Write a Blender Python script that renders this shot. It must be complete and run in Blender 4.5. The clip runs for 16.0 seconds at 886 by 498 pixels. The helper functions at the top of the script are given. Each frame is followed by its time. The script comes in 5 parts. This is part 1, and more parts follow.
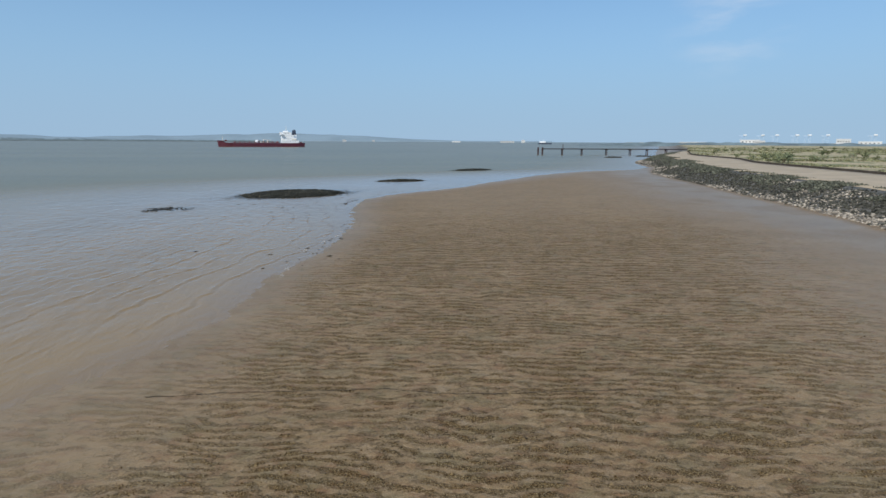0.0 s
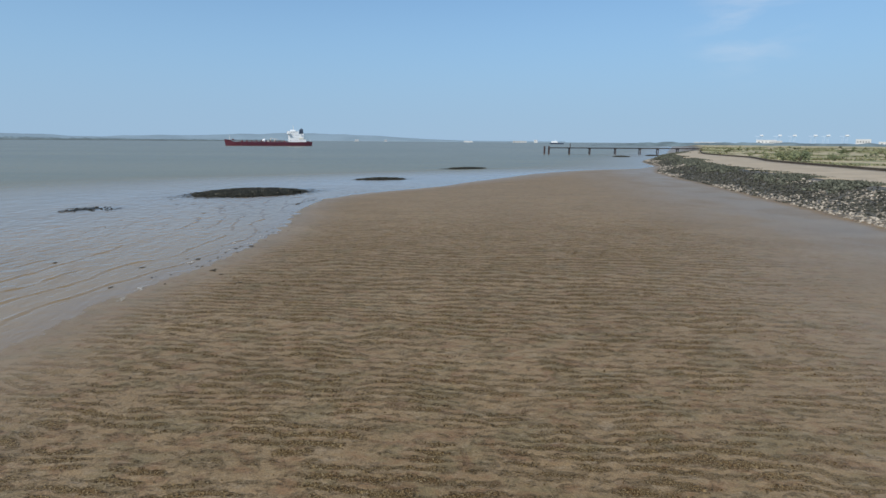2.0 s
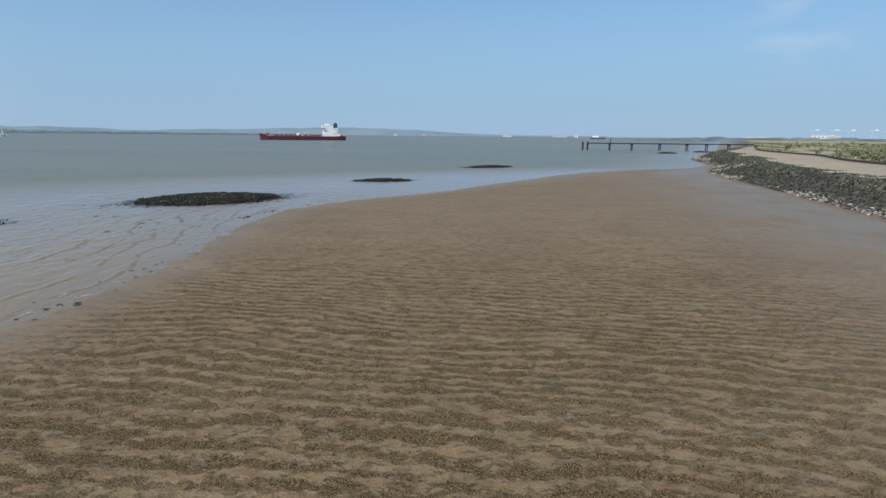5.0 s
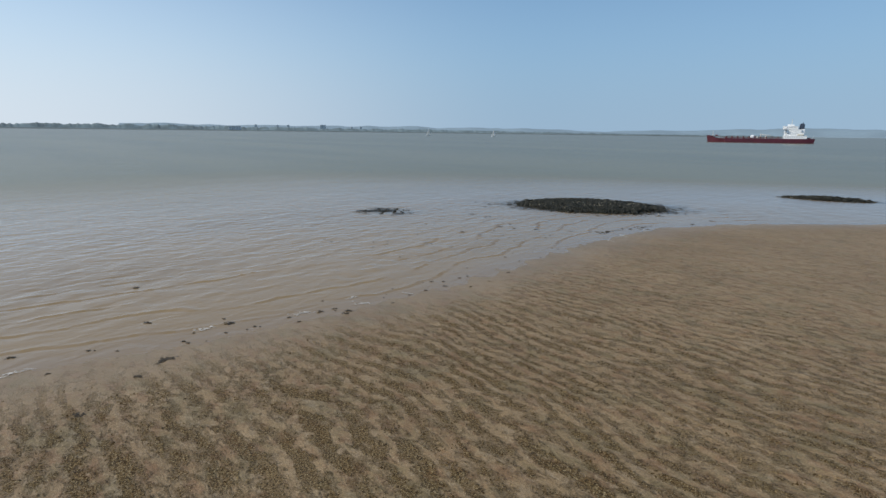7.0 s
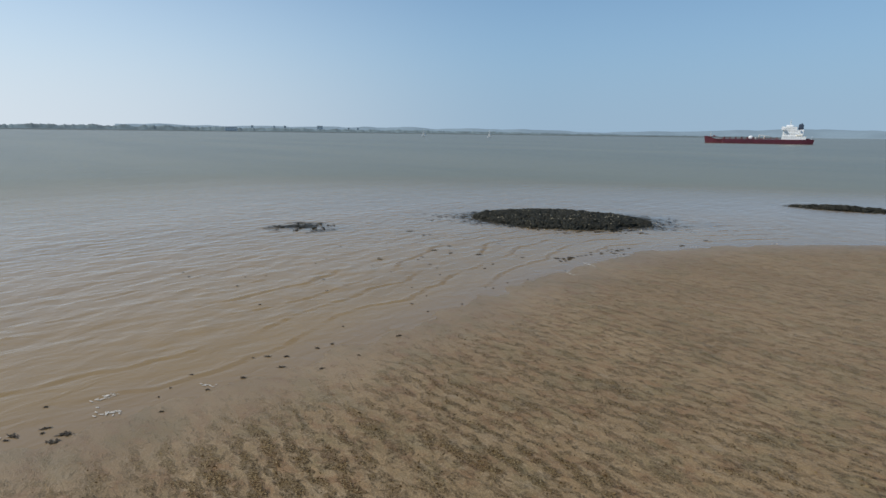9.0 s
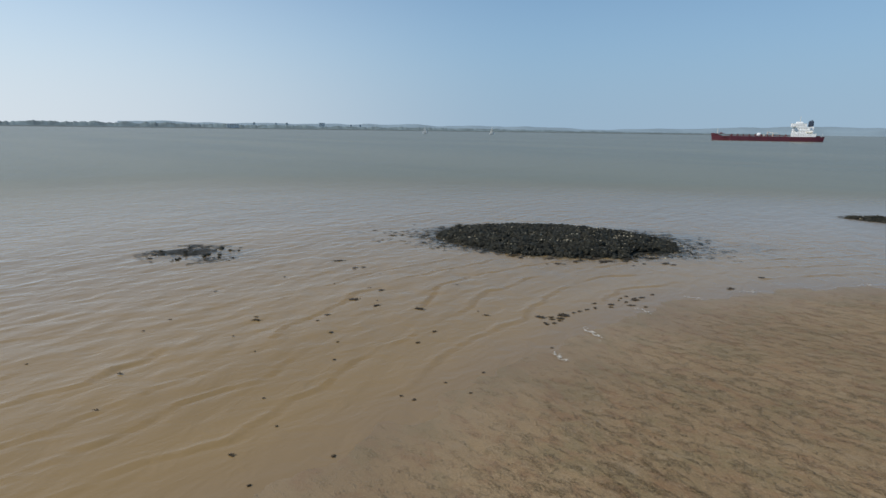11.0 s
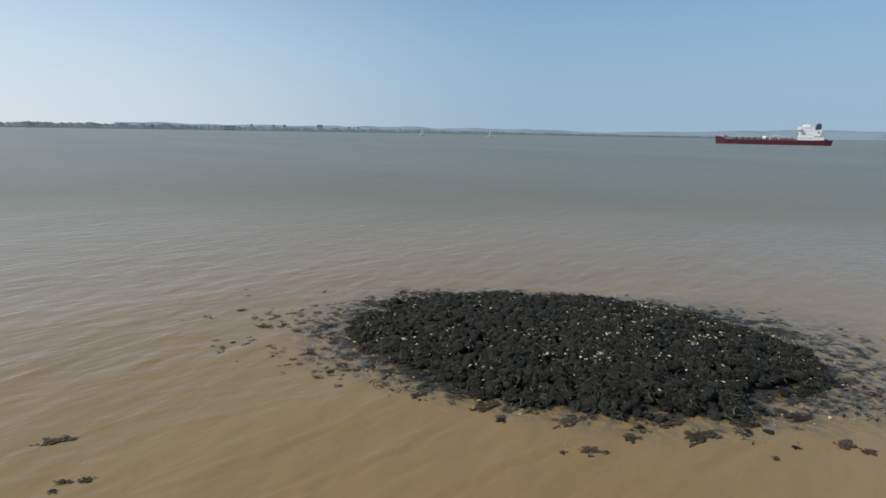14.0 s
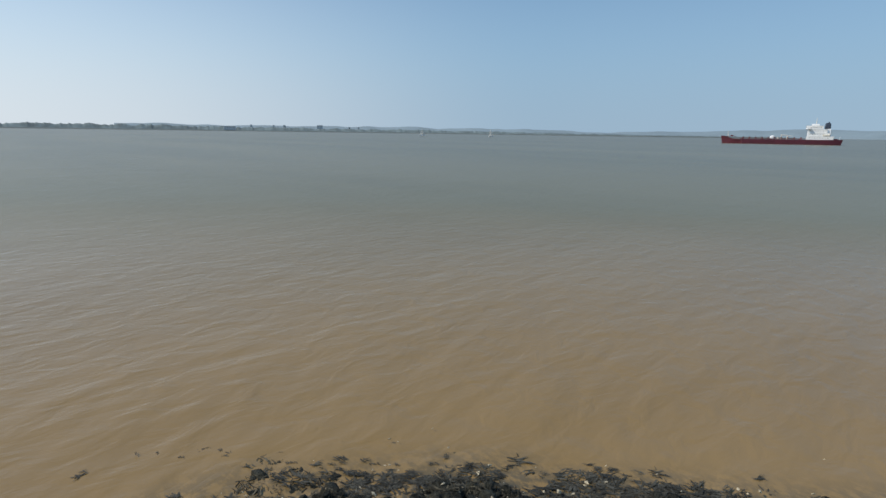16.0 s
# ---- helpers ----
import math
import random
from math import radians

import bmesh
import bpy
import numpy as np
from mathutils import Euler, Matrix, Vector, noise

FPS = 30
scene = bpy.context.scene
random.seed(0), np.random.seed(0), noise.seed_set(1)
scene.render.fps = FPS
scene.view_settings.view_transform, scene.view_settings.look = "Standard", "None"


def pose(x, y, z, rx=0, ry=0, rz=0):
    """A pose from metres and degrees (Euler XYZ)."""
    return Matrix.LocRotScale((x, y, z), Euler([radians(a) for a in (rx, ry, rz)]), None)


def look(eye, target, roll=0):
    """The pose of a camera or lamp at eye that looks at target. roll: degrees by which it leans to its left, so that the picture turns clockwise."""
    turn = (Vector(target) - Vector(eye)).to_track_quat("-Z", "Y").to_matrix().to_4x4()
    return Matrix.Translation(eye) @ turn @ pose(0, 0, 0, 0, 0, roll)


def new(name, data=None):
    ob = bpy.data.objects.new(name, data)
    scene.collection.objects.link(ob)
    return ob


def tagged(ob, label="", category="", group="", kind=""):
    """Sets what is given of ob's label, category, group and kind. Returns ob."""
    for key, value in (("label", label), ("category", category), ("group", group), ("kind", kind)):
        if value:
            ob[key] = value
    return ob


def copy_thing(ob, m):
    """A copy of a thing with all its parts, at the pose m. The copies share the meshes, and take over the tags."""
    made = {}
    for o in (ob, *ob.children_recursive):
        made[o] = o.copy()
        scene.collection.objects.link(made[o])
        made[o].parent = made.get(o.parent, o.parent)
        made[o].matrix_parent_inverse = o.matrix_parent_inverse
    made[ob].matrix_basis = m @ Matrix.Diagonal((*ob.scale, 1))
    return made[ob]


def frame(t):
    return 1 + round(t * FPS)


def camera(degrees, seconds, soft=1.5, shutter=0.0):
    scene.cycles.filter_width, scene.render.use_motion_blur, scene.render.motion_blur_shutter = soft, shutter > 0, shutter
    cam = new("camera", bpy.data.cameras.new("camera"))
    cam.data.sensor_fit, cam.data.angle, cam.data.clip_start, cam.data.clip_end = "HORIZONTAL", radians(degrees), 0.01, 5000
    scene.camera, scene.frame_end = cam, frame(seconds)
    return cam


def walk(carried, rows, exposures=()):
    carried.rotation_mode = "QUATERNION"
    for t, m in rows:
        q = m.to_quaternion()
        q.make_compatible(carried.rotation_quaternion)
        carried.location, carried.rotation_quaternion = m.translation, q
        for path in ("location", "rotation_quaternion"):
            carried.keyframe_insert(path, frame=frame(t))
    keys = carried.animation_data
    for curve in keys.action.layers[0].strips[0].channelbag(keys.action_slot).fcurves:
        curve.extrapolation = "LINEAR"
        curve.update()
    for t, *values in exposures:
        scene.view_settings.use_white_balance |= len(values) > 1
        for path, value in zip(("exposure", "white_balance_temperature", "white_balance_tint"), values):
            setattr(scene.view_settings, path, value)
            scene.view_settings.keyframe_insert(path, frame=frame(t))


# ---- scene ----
cam = camera(76.8, 16.0)
PATH = [
    (0, (-1.676, -4.008, 7.654), (-1.57, -2.047, 7.274), 0.3),
    (0.5, (0.065, -2.298, 7.525), (0.159, -0.336, 7.148), 0.2),
    (1, (1.546, -0.413, 7.458), (1.628, 1.55, 7.08), 0.3),
    (1.5, (2.802, 1.561, 7.39), (2.875, 3.523, 7.011), 0.3),
    (2, (3.99, 3.712, 6.874), (4.052, 5.674, 6.494), 0.4),
    (2.5, (5.036, 6.01, 6.594), (5.087, 7.974, 6.217), 0.3),
    (3, (5.968, 8.323, 6.601), (6.009, 10.286, 6.22), 0.3),
    (3.5, (6.685, 10.778, 6.682), (6.722, 12.741, 6.297), 0.4),
    (4, (7.306, 13.183, 6.808), (7.338, 15.145, 6.42), 0.4),
    (4.5, (7.942, 15.834, 6.897), (7.968, 17.795, 6.507), 0.5),
    (4.7, (8.158, 16.881, 6.948), (8.181, 18.842, 6.554), 0.5),
    (6.8, (10.712, 26.568, 7.211), (9.319, 27.943, 6.797), 0.7),
    (7, (10.572, 27.591, 7.174), (9.183, 28.97, 6.763), 0.7),
    (7.5, (10.096, 30.226, 7.106), (8.707, 31.606, 6.698), 0.7),
    (8, (9.213, 32.846, 7.089), (7.827, 34.228, 6.679), 0.7),
    (8.5, (8.185, 35.421, 7.029), (6.799, 36.804, 6.62), 0.7),
    (9, (6.98, 38.011, 6.952), (5.594, 39.395, 6.544), 0.7),
    (9.2, (6.487, 39.098, 6.993), (5.098, 40.476, 6.576), 0.6),
    (11.3, (-0.221, 50.06, 6.375), (-1.615, 51.433, 5.958), 0.8),
    (11.5, (-0.817, 51.013, 6.28), (-2.215, 52.383, 5.871), 0.9),
    (12, (-2.492, 53.26, 6.31), (-3.884, 54.637, 5.898), 0.9),
    (12.5, (-4.171, 55.54, 6.358), (-5.56, 56.919, 5.947), 1.0),
    (13, (-5.898, 57.854, 6.388), (-7.288, 59.231, 5.976), 1.0),
    (13.5, (-7.706, 60.143, 6.403), (-9.096, 61.521, 5.992), 1.0),
    (14, (-9.499, 62.452, 6.423), (-10.889, 63.83, 6.014), 0.9),
    (14.5, (-11.356, 64.894, 6.418), (-12.746, 66.272, 6.009), 0.8),
    (15, (-13.315, 67.332, 6.48), (-14.703, 68.712, 6.07), 0.8),
    (15.5, (-15.628, 69.731, 6.303), (-17.019, 71.109, 5.896), 0.8),
    (16, (-17.418, 72.725, 6.144), (-18.811, 74.1, 5.736), 0.8),
]
walk(cam, [(t, look(eye, target, roll)) for t, eye, target, roll in PATH], exposures=[(0.0, 0.13, 6350, 10), (4.7, 0.11, 6350, 10), (7.0, 0.02, 6500, 10), (9.2, 0.0, 6600, 10), (12.0, -0.01, 6700, 10), (16.0, 0.02, 6750, 10)])

# ---- light ----
SUN_AZ, SUN_EL = 140.0, 44.0            # degrees left of +y, and above the horizon
world = bpy.data.worlds.new("world")
scene.world = world
world.use_nodes = True
wt = world.node_tree
bg = wt.nodes["Background"]
sky = wt.nodes.new("ShaderNodeTexSky")
sky.sky_type = "NISHITA"
sky.sun_disc = False
sky.sun_elevation = radians(SUN_EL)
sky.sun_rotation = radians(-SUN_AZ)
sky.air_density, sky.dust_density, sky.ozone_density = 1.0, 0.15, 4.0
bg.inputs[1].default_value = 0.1
# a faint wisp of cloud high over the jetty
wco = wt.nodes.new("ShaderNodeTexCoord")
wdist = wt.nodes.new("ShaderNodeVectorMath"); wdist.operation = "DISTANCE"
wdist.inputs[1].default_value = (0.480, 0.860, 0.180)
wmap = wt.nodes.new("ShaderNodeMapping"); wmap.inputs[3].default_value = (5, 5, 17)
wnoise = wt.nodes.new("ShaderNodeTexNoise"); wnoise.inputs["Scale"].default_value = 1.6; wnoise.inputs["Detail"].default_value = 5
wr1 = wt.nodes.new("ShaderNodeMapRange"); wr1.interpolation_type = "SMOOTHSTEP"
for k, v in enumerate((0.12, 0.0, 0.0, 1.0)): wr1.inputs[k + 1].default_value = v
wr2 = wt.nodes.new("ShaderNodeMapRange"); wr2.interpolation_type = "SMOOTHSTEP"
for k, v in enumerate((0.45, 0.8, 0.0, 0.5)): wr2.inputs[k + 1].default_value = v
wmul = wt.nodes.new("ShaderNodeMath"); wmul.operation = "MULTIPLY"
wmix = wt.nodes.new("ShaderNodeMix"); wmix.data_type = "RGBA"
wmix.inputs[7].default_value = (6.0, 6.6, 7.4, 1)
wt.links.new(wco.outputs["Generated"], wdist.inputs[0])
wt.links.new(wco.outputs["Generated"], wmap.inputs[0])
wt.links.new(wmap.outputs[0], wnoise.inputs["Vector"])
wt.links.new(wdist.outputs["Value"], wr1.inputs[0])
wt.links.new(wnoise.outputs[0], wr2.inputs[0])
wt.links.new(wr1.outputs[0], wmul.inputs[0]); wt.links.new(wr2.outputs[0], wmul.inputs[1])
wt.links.new(wmul.outputs[0], wmix.inputs[0])
# the haze over the estuary: pale low down, whiter towards the sun
def world_range(lo, hi, a, b):
    n = wt.nodes.new("ShaderNodeMapRange"); n.interpolation_type = "SMOOTHSTEP"
    for k, v in enumerate((lo, hi, a, b)): n.inputs[k + 1].default_value = v
    return n


wsep = wt.nodes.new("ShaderNodeSeparateXYZ")
wdot = wt.nodes.new("ShaderNodeVectorMath"); wdot.operation = "DOT_PRODUCT"
wdot.inputs[1].default_value = (-math.sin(radians(SUN_AZ - 16)), math.cos(radians(SUN_AZ - 16)), 0)
wside = world_range(0.0, 0.95, 0.0, 1.0)
whaze = wt.nodes.new("ShaderNodeMix"); whaze.data_type = "RGBA"
whaze.inputs[6].default_value = (2.82, 4.42, 6.25, 1)
whaze.inputs[7].default_value = (6.5, 7.7, 8.9, 1)
wlow = world_range(0.02, 0.36, 0.94, 0.22)
wgrade = wt.nodes.new("ShaderNodeMix"); wgrade.data_type = "RGBA"
wtint = wt.nodes.new("ShaderNodeMix"); wtint.data_type = "RGBA"; wtint.blend_type = "MULTIPLY"; wtint.inputs[0].default_value = 1.0
wtint.inputs[7].default_value = (0.84, 1.06, 1.14, 1)
wpale = wt.nodes.new("ShaderNodeMix"); wpale.data_type = "RGBA"; wpale.blend_type = "MULTIPLY"
wpale.inputs[7].default_value = (1.06, 1.0, 0.97, 1)
wband = world_range(0.0, 0.16, 1.0, 0.0)
for a, b in ((wsep.outputs[2], wband.inputs[0]), (wband.outputs[0], wpale.inputs[0]), (wgrade.outputs[2], wpale.inputs[6]), (wco.outputs["Generated"], wsep.inputs[0]), (wsep.outputs[2], wlow.inputs[0]), (wco.outputs["Generated"], wdot.inputs[0]), (wdot.outputs["Value"], wside.inputs[0]), (wside.outputs[0], whaze.inputs[0]), (sky.outputs[0], wtint.inputs[6]), (wlow.outputs[0], wgrade.inputs[0]), (wtint.outputs[2], wgrade.inputs[6]), (whaze.outputs[2], wgrade.inputs[7]), (wpale.outputs[2], wmix.inputs[6]), (wmix.outputs[2], bg.inputs[0])):
    wt.links.new(a, b)

sun = new("sun", bpy.data.lights.new("sun", "SUN"))
sun.data.energy, sun.data.angle, sun.data.color = 3.2, radians(0.53), (1.0, 0.95, 0.87)
to_sun = Vector((-math.sin(radians(SUN_AZ)) * math.cos(radians(SUN_EL)), math.cos(radians(SUN_AZ)) * math.cos(radians(SUN_EL)), math.sin(radians(SUN_EL))))
sun.matrix_world = look(to_sun * 300, (0, 0, 0))


# ---- materials ----
class Nodes:
    """A node material, put together by short calls."""

    def __init__(self, name):
        self.mat = bpy.data.materials.new(name)
        self.mat.use_nodes = True
        self.tree = self.mat.node_tree
        self.bsdf = self.tree.nodes["Principled BSDF"]
        self.out = self.tree.nodes["Material Output"]
        self.geo = self.tree.nodes.new("ShaderNodeNewGeometry")
        self.co = self.tree.nodes.new("ShaderNodeTexCoord")

    def add(self, kind, **inputs):
        n = self.tree.nodes.new(kind)
        for k, v in inputs.items():
            self.put(n.inputs[k.replace("_", " ")], v)
        return n

    def put(self, socket, v):
        if isinstance(v, bpy.types.NodeSocket):
            self.tree.links.new(v, socket)
        else:
            socket.default_value = v

    def math(self, op, a, b=0.0, clamp=False):
        n = self.tree.nodes.new("ShaderNodeMath"); n.operation = op; n.use_clamp = clamp
        self.put(n.inputs[0], a); self.put(n.inputs[1], b)
        return n.outputs[0]

    def place(self, scale=(1, 1, 1), turn=0.0, world_space=True):
        m = self.tree.nodes.new("ShaderNodeMapping")
        self.put(m.inputs[0], self.geo.outputs["Position"] if world_space else self.co.outputs["Object"])
        m.inputs[2].default_value = (0, 0, radians(turn)); m.inputs[3].default_value = scale
        return m.outputs[0]

    def noise(self, vec, scale, detail=4.0, rough=0.55, warp=0.0):
        n = self.add("ShaderNodeTexNoise", Vector=vec, Scale=scale, Detail=detail, Roughness=rough, Distortion=warp)
        return n.outputs[0]

    def ramp(self, fac, lo, hi, a=0.0, b=1.0):
        n = self.tree.nodes.new("ShaderNodeMapRange"); n.interpolation_type = "SMOOTHSTEP"
        for k, v in enumerate((fac, lo, hi, a, b)): self.put(n.inputs[k], v)
        return n.outputs[0]

    def mix(self, fac, a, b, how="MIX"):
        n = self.tree.nodes.new("ShaderNodeMix"); n.data_type = "RGBA"; n.blend_type = how
        self.put(n.inputs[0], fac)
        for k, v in ((6, a), (7, b)):
            self.put(n.inputs[k], (*v, 1) if isinstance(v, tuple) and len(v) == 3 else v)
        return n.outputs[2]

    def attr(self, name):
        n = self.tree.nodes.new("ShaderNodeAttribute"); n.attribute_name = name
        return n.outputs["Fac"]

    def rand(self, island=False):
        if island:
            return self.geo.outputs["Random Per Island"]
        return self.add("ShaderNodeObjectInfo").outputs["Random"]

    def bump(self, height, strength=0.5, distance=0.05, normal=None):
        n = self.add("ShaderNodeBump", Height=height, Strength=strength, Distance=distance)
        if normal is not None: self.put(n.inputs["Normal"], normal)
        return n.outputs[0]

    def done(self, colour, rough, normal=None, metal=0.0, spec=0.5):
        self.put(self.bsdf.inputs["Base Color"], (*colour, 1) if isinstance(colour, tuple) and len(colour) == 3 else colour)
        self.put(self.bsdf.inputs["Roughness"], rough)
        self.bsdf.inputs["Metallic"].default_value = metal
        self.bsdf.inputs["Specular IOR Level"].default_value = spec
        if normal is not None: self.put(self.bsdf.inputs["Normal"], normal)
        return self.mat


def plain(name, c, rough=0.6, vary=0.25, scale=1.5, metal=0.0, island=False, bumps=0.15, spread=0.0, c2=None, world_space=False, spec=0.5):
    """A painted, stony or leafy surface: two scales of mottling, fine relief, a random shade for each piece."""
    n = Nodes(name)
    vec = n.place(world_space=world_space)
    big, fine = n.noise(vec, scale, 3), n.noise(vec, scale * 9, 4)
    dark = tuple(v * (1 - vary) for v in c)
    lite = tuple(min(1, v * (1 + vary)) for v in c)
    col = n.mix(n.ramp(big, 0.3, 0.7), dark, lite)
    col = n.mix(n.ramp(fine, 0.35, 0.75, 0.0, 0.45), col, dark)
    if c2: col = n.mix(n.ramp(n.rand(island), 0.55, 0.75) if spread == 0 else n.rand(island), col, c2)
    if spread:
        shade = n.math("MULTIPLY_ADD", n.rand(island), 2 * spread); shade.node.inputs[2].default_value = 1 - spread
        hsv = n.add("ShaderNodeHueSaturation", Color=col, Value=shade)
        col = hsv.outputs[0]
    return n.done(col, rough, n.bump(fine, bumps, 0.03), metal, spec)


def sand_material():
    n = Nodes("tidal_sand")
    vec = n.place()
    ph, amp, wet, land, film_fac = n.attr("ph"), n.attr("amp"), n.attr("wet"), n.attr("land"), n.attr("film")
    bare = n.math("SUBTRACT", 1.0, n.math("MULTIPLY", film_fac, 0.66))
    # ripple crests that break up and wander
    warp = n.noise(n.place((0.8, 1.0, 1)), 1.9, 4, 0.6)
    warp2 = n.noise(n.place((0.7, 1.2, 1), 10), 4.6, 3, 0.65)
    p = n.math("ADD", ph, n.math("MULTIPLY", n.math("SUBTRACT", warp, 0.5), 1.25))
    p = n.math("ADD", p, n.math("MULTIPLY", n.math("SUBTRACT", warp2, 0.5), 0.85))
    wave = n.math("MULTIPLY_ADD", n.math("SINE", n.math("MULTIPLY", p, 2 * math.pi)), 0.5)
    wave.node.inputs[2].default_value = 0.5
    # mask for a thin highlight down one side of each crest
    crest_highlight = n.math("MULTIPLY", n.ramp(n.math("ABSOLUTE", n.math("SUBTRACT", n.math("FRACT", p), 0.42)), 0.13, 0.02), amp)
    broad = n.noise(n.place((1, 2.2, 1)), 0.13, 4)
    tint = n.noise(n.place((1, 1.5, 1)), 0.55, 5, 0.65)
    tint2 = n.noise(n.place((1.1, 1.7, 1), 20), 1.1, 5, 0.7)
    patch = n.noise(n.place((0.85, 1.35, 1), 6), 2.5, 6, 0.74, 0.4)
    thick = n.noise(n.place((0.5, 0.8, 1), 30), 0.33, 4, 0.6)
    crumb = n.noise(n.place((0.85, 1.1, 1), 6), 19.0, 3, 0.72, 0.2)
    chip = n.noise(n.place((1.1, 0.9, 1), 51), 27.0, 3, 0.70)
    grain = n.noise(vec, 44.0, 2, 0.7)
    streak = n.noise(n.place((0.85, 1.35, 1), 8), 4.4, 6, 0.80, 0.3)
    light, mid, dark = (0.322, 0.214, 0.104), (0.265, 0.172, 0.081), (0.040, 0.023, 0.008)
    col = n.mix(n.ramp(broad, 0.3, 0.7), mid, light)
    col = n.mix(n.math("MULTIPLY", n.ramp(tint, 0.48, 0.62), 0.50), col, (0.168, 0.134, 0.056))
    col = n.mix(n.math("MULTIPLY", n.ramp(tint2, 0.52, 0.36), 0.65), col, (0.225, 0.112, 0.048))
    col = n.mix(n.math("MULTIPLY", n.ramp(tint2, 0.56, 0.70), 0.45), col, (0.330, 0.250, 0.160))
    # crumbs of weed, worm casts and silt lie in the hollows, in ragged patches that follow the ripples
    field = n.math("ADD", n.math("MULTIPLY", patch, 1.15), n.math("MULTIPLY", streak, 0.95))
    field = n.math("ADD", field, n.math("MULTIPLY", n.math("MULTIPLY", n.math("SUBTRACT", 1.0, wave), amp), 0.38))
    bed = n.math("MULTIPLY", n.math("MULTIPLY", n.ramp(field, 1.05, 1.38), bare), n.ramp(thick, 0.30, 0.50, 0.75, 1.0))
    loose = n.math("ADD", n.math("MULTIPLY", bed, 0.72), n.math("MULTIPLY", bare, 0.25), True)
    col = n.mix(n.math("MULTIPLY", n.ramp(streak, 0.46, 0.38), n.math("MULTIPLY", bare, 0.40)), col, (0.390, 0.290, 0.175))
    # crest highlights, put into the sand colour as thin pale lines
    col = n.mix(n.math("MULTIPLY", n.math("MULTIPLY", crest_highlight, n.ramp(chip, 0.40, 0.56)), n.math("MULTIPLY", bare, 0.45)), col, (0.450, 0.335, 0.195))
    col = n.mix(n.math("MULTIPLY", bed, 0.62), col, (0.118, 0.071, 0.022))
    col = n.mix(n.math("MULTIPLY", n.ramp(crumb, 0.50, 0.56), loose), col, dark)
    col = n.mix(n.math("MULTIPLY", n.ramp(chip, 0.565, 0.62), loose), col, (0.46, 0.350, 0.190))
    col = n.mix(n.math("MULTIPLY", n.ramp(grain, 0.52, 0.62), n.math("MULTIPLY", bare, 0.42)), col, dark)
    # smoother, greyer where a film of water stands on it
    film = n.mix(n.ramp(broad, 0.3, 0.7), (0.205, 0.142, 0.074), (0.245, 0.172, 0.092))
    film = n.mix(n.math("MULTIPLY", n.ramp(patch, 0.50, 0.62), 0.40), film, (0.160, 0.116, 0.062))
    col = n.mix(n.math("MULTIPLY", film_fac, 0.62), col, film)
    # dry soil and turf on the land behind the wall
    turf = n.mix(n.ramp(n.noise(vec, 0.10, 5, 0.6), 0.46, 0.62), (0.50, 0.40, 0.25), (0.21, 0.215, 0.10))
    turf = n.mix(n.math("MULTIPLY", n.ramp(n.noise(vec, 1.3, 4), 0.4, 0.7), 0.5), turf, (0.08, 0.09, 0.035))
    # dark silt between the stones of the bank
    silt = n.mix(n.ramp(n.noise(vec, 1.6, 4), 0.35, 0.65), (0.070, 0.064, 0.048), (0.150, 0.130, 0.098))
    col = n.mix(n.attr("bank"), col, silt)
    col = n.mix(land, col, turf)
    rough = n.math("SUBTRACT", 0.58, n.math("MULTIPLY", wet, 0.27))
    rough = n.math("ADD", rough, n.math("MULTIPLY", land, 0.3), True)
    h = n.math("MULTIPLY", n.math("MULTIPLY", wave, amp), 0.018)
    h = n.math("ADD", h, n.math("MULTIPLY", n.math("MULTIPLY", crumb, loose), 0.085))
    h = n.math("ADD", h, n.math("MULTIPLY", n.math("MULTIPLY", patch, bare), 0.030))
    b = n.bump(h, 1.0, 1.0)
    n.put(b.node.inputs["Strength"], n.math("SUBTRACT", 0.9, n.math("MULTIPLY", wet, 0.6)))
    n.put(n.bsdf.inputs["Specular IOR Level"], n.math("MULTIPLY", n.math("ADD", n.math("MULTIPLY", wet, 0.26), 0.28), n.math("SUBTRACT", 1.0, n.math("MULTIPLY", bed, 0.7))))
    n.put(n.bsdf.inputs["Base Color"], col); n.put(n.bsdf.inputs["Roughness"], rough); n.put(n.bsdf.inputs["Normal"], b)
    return n.mat


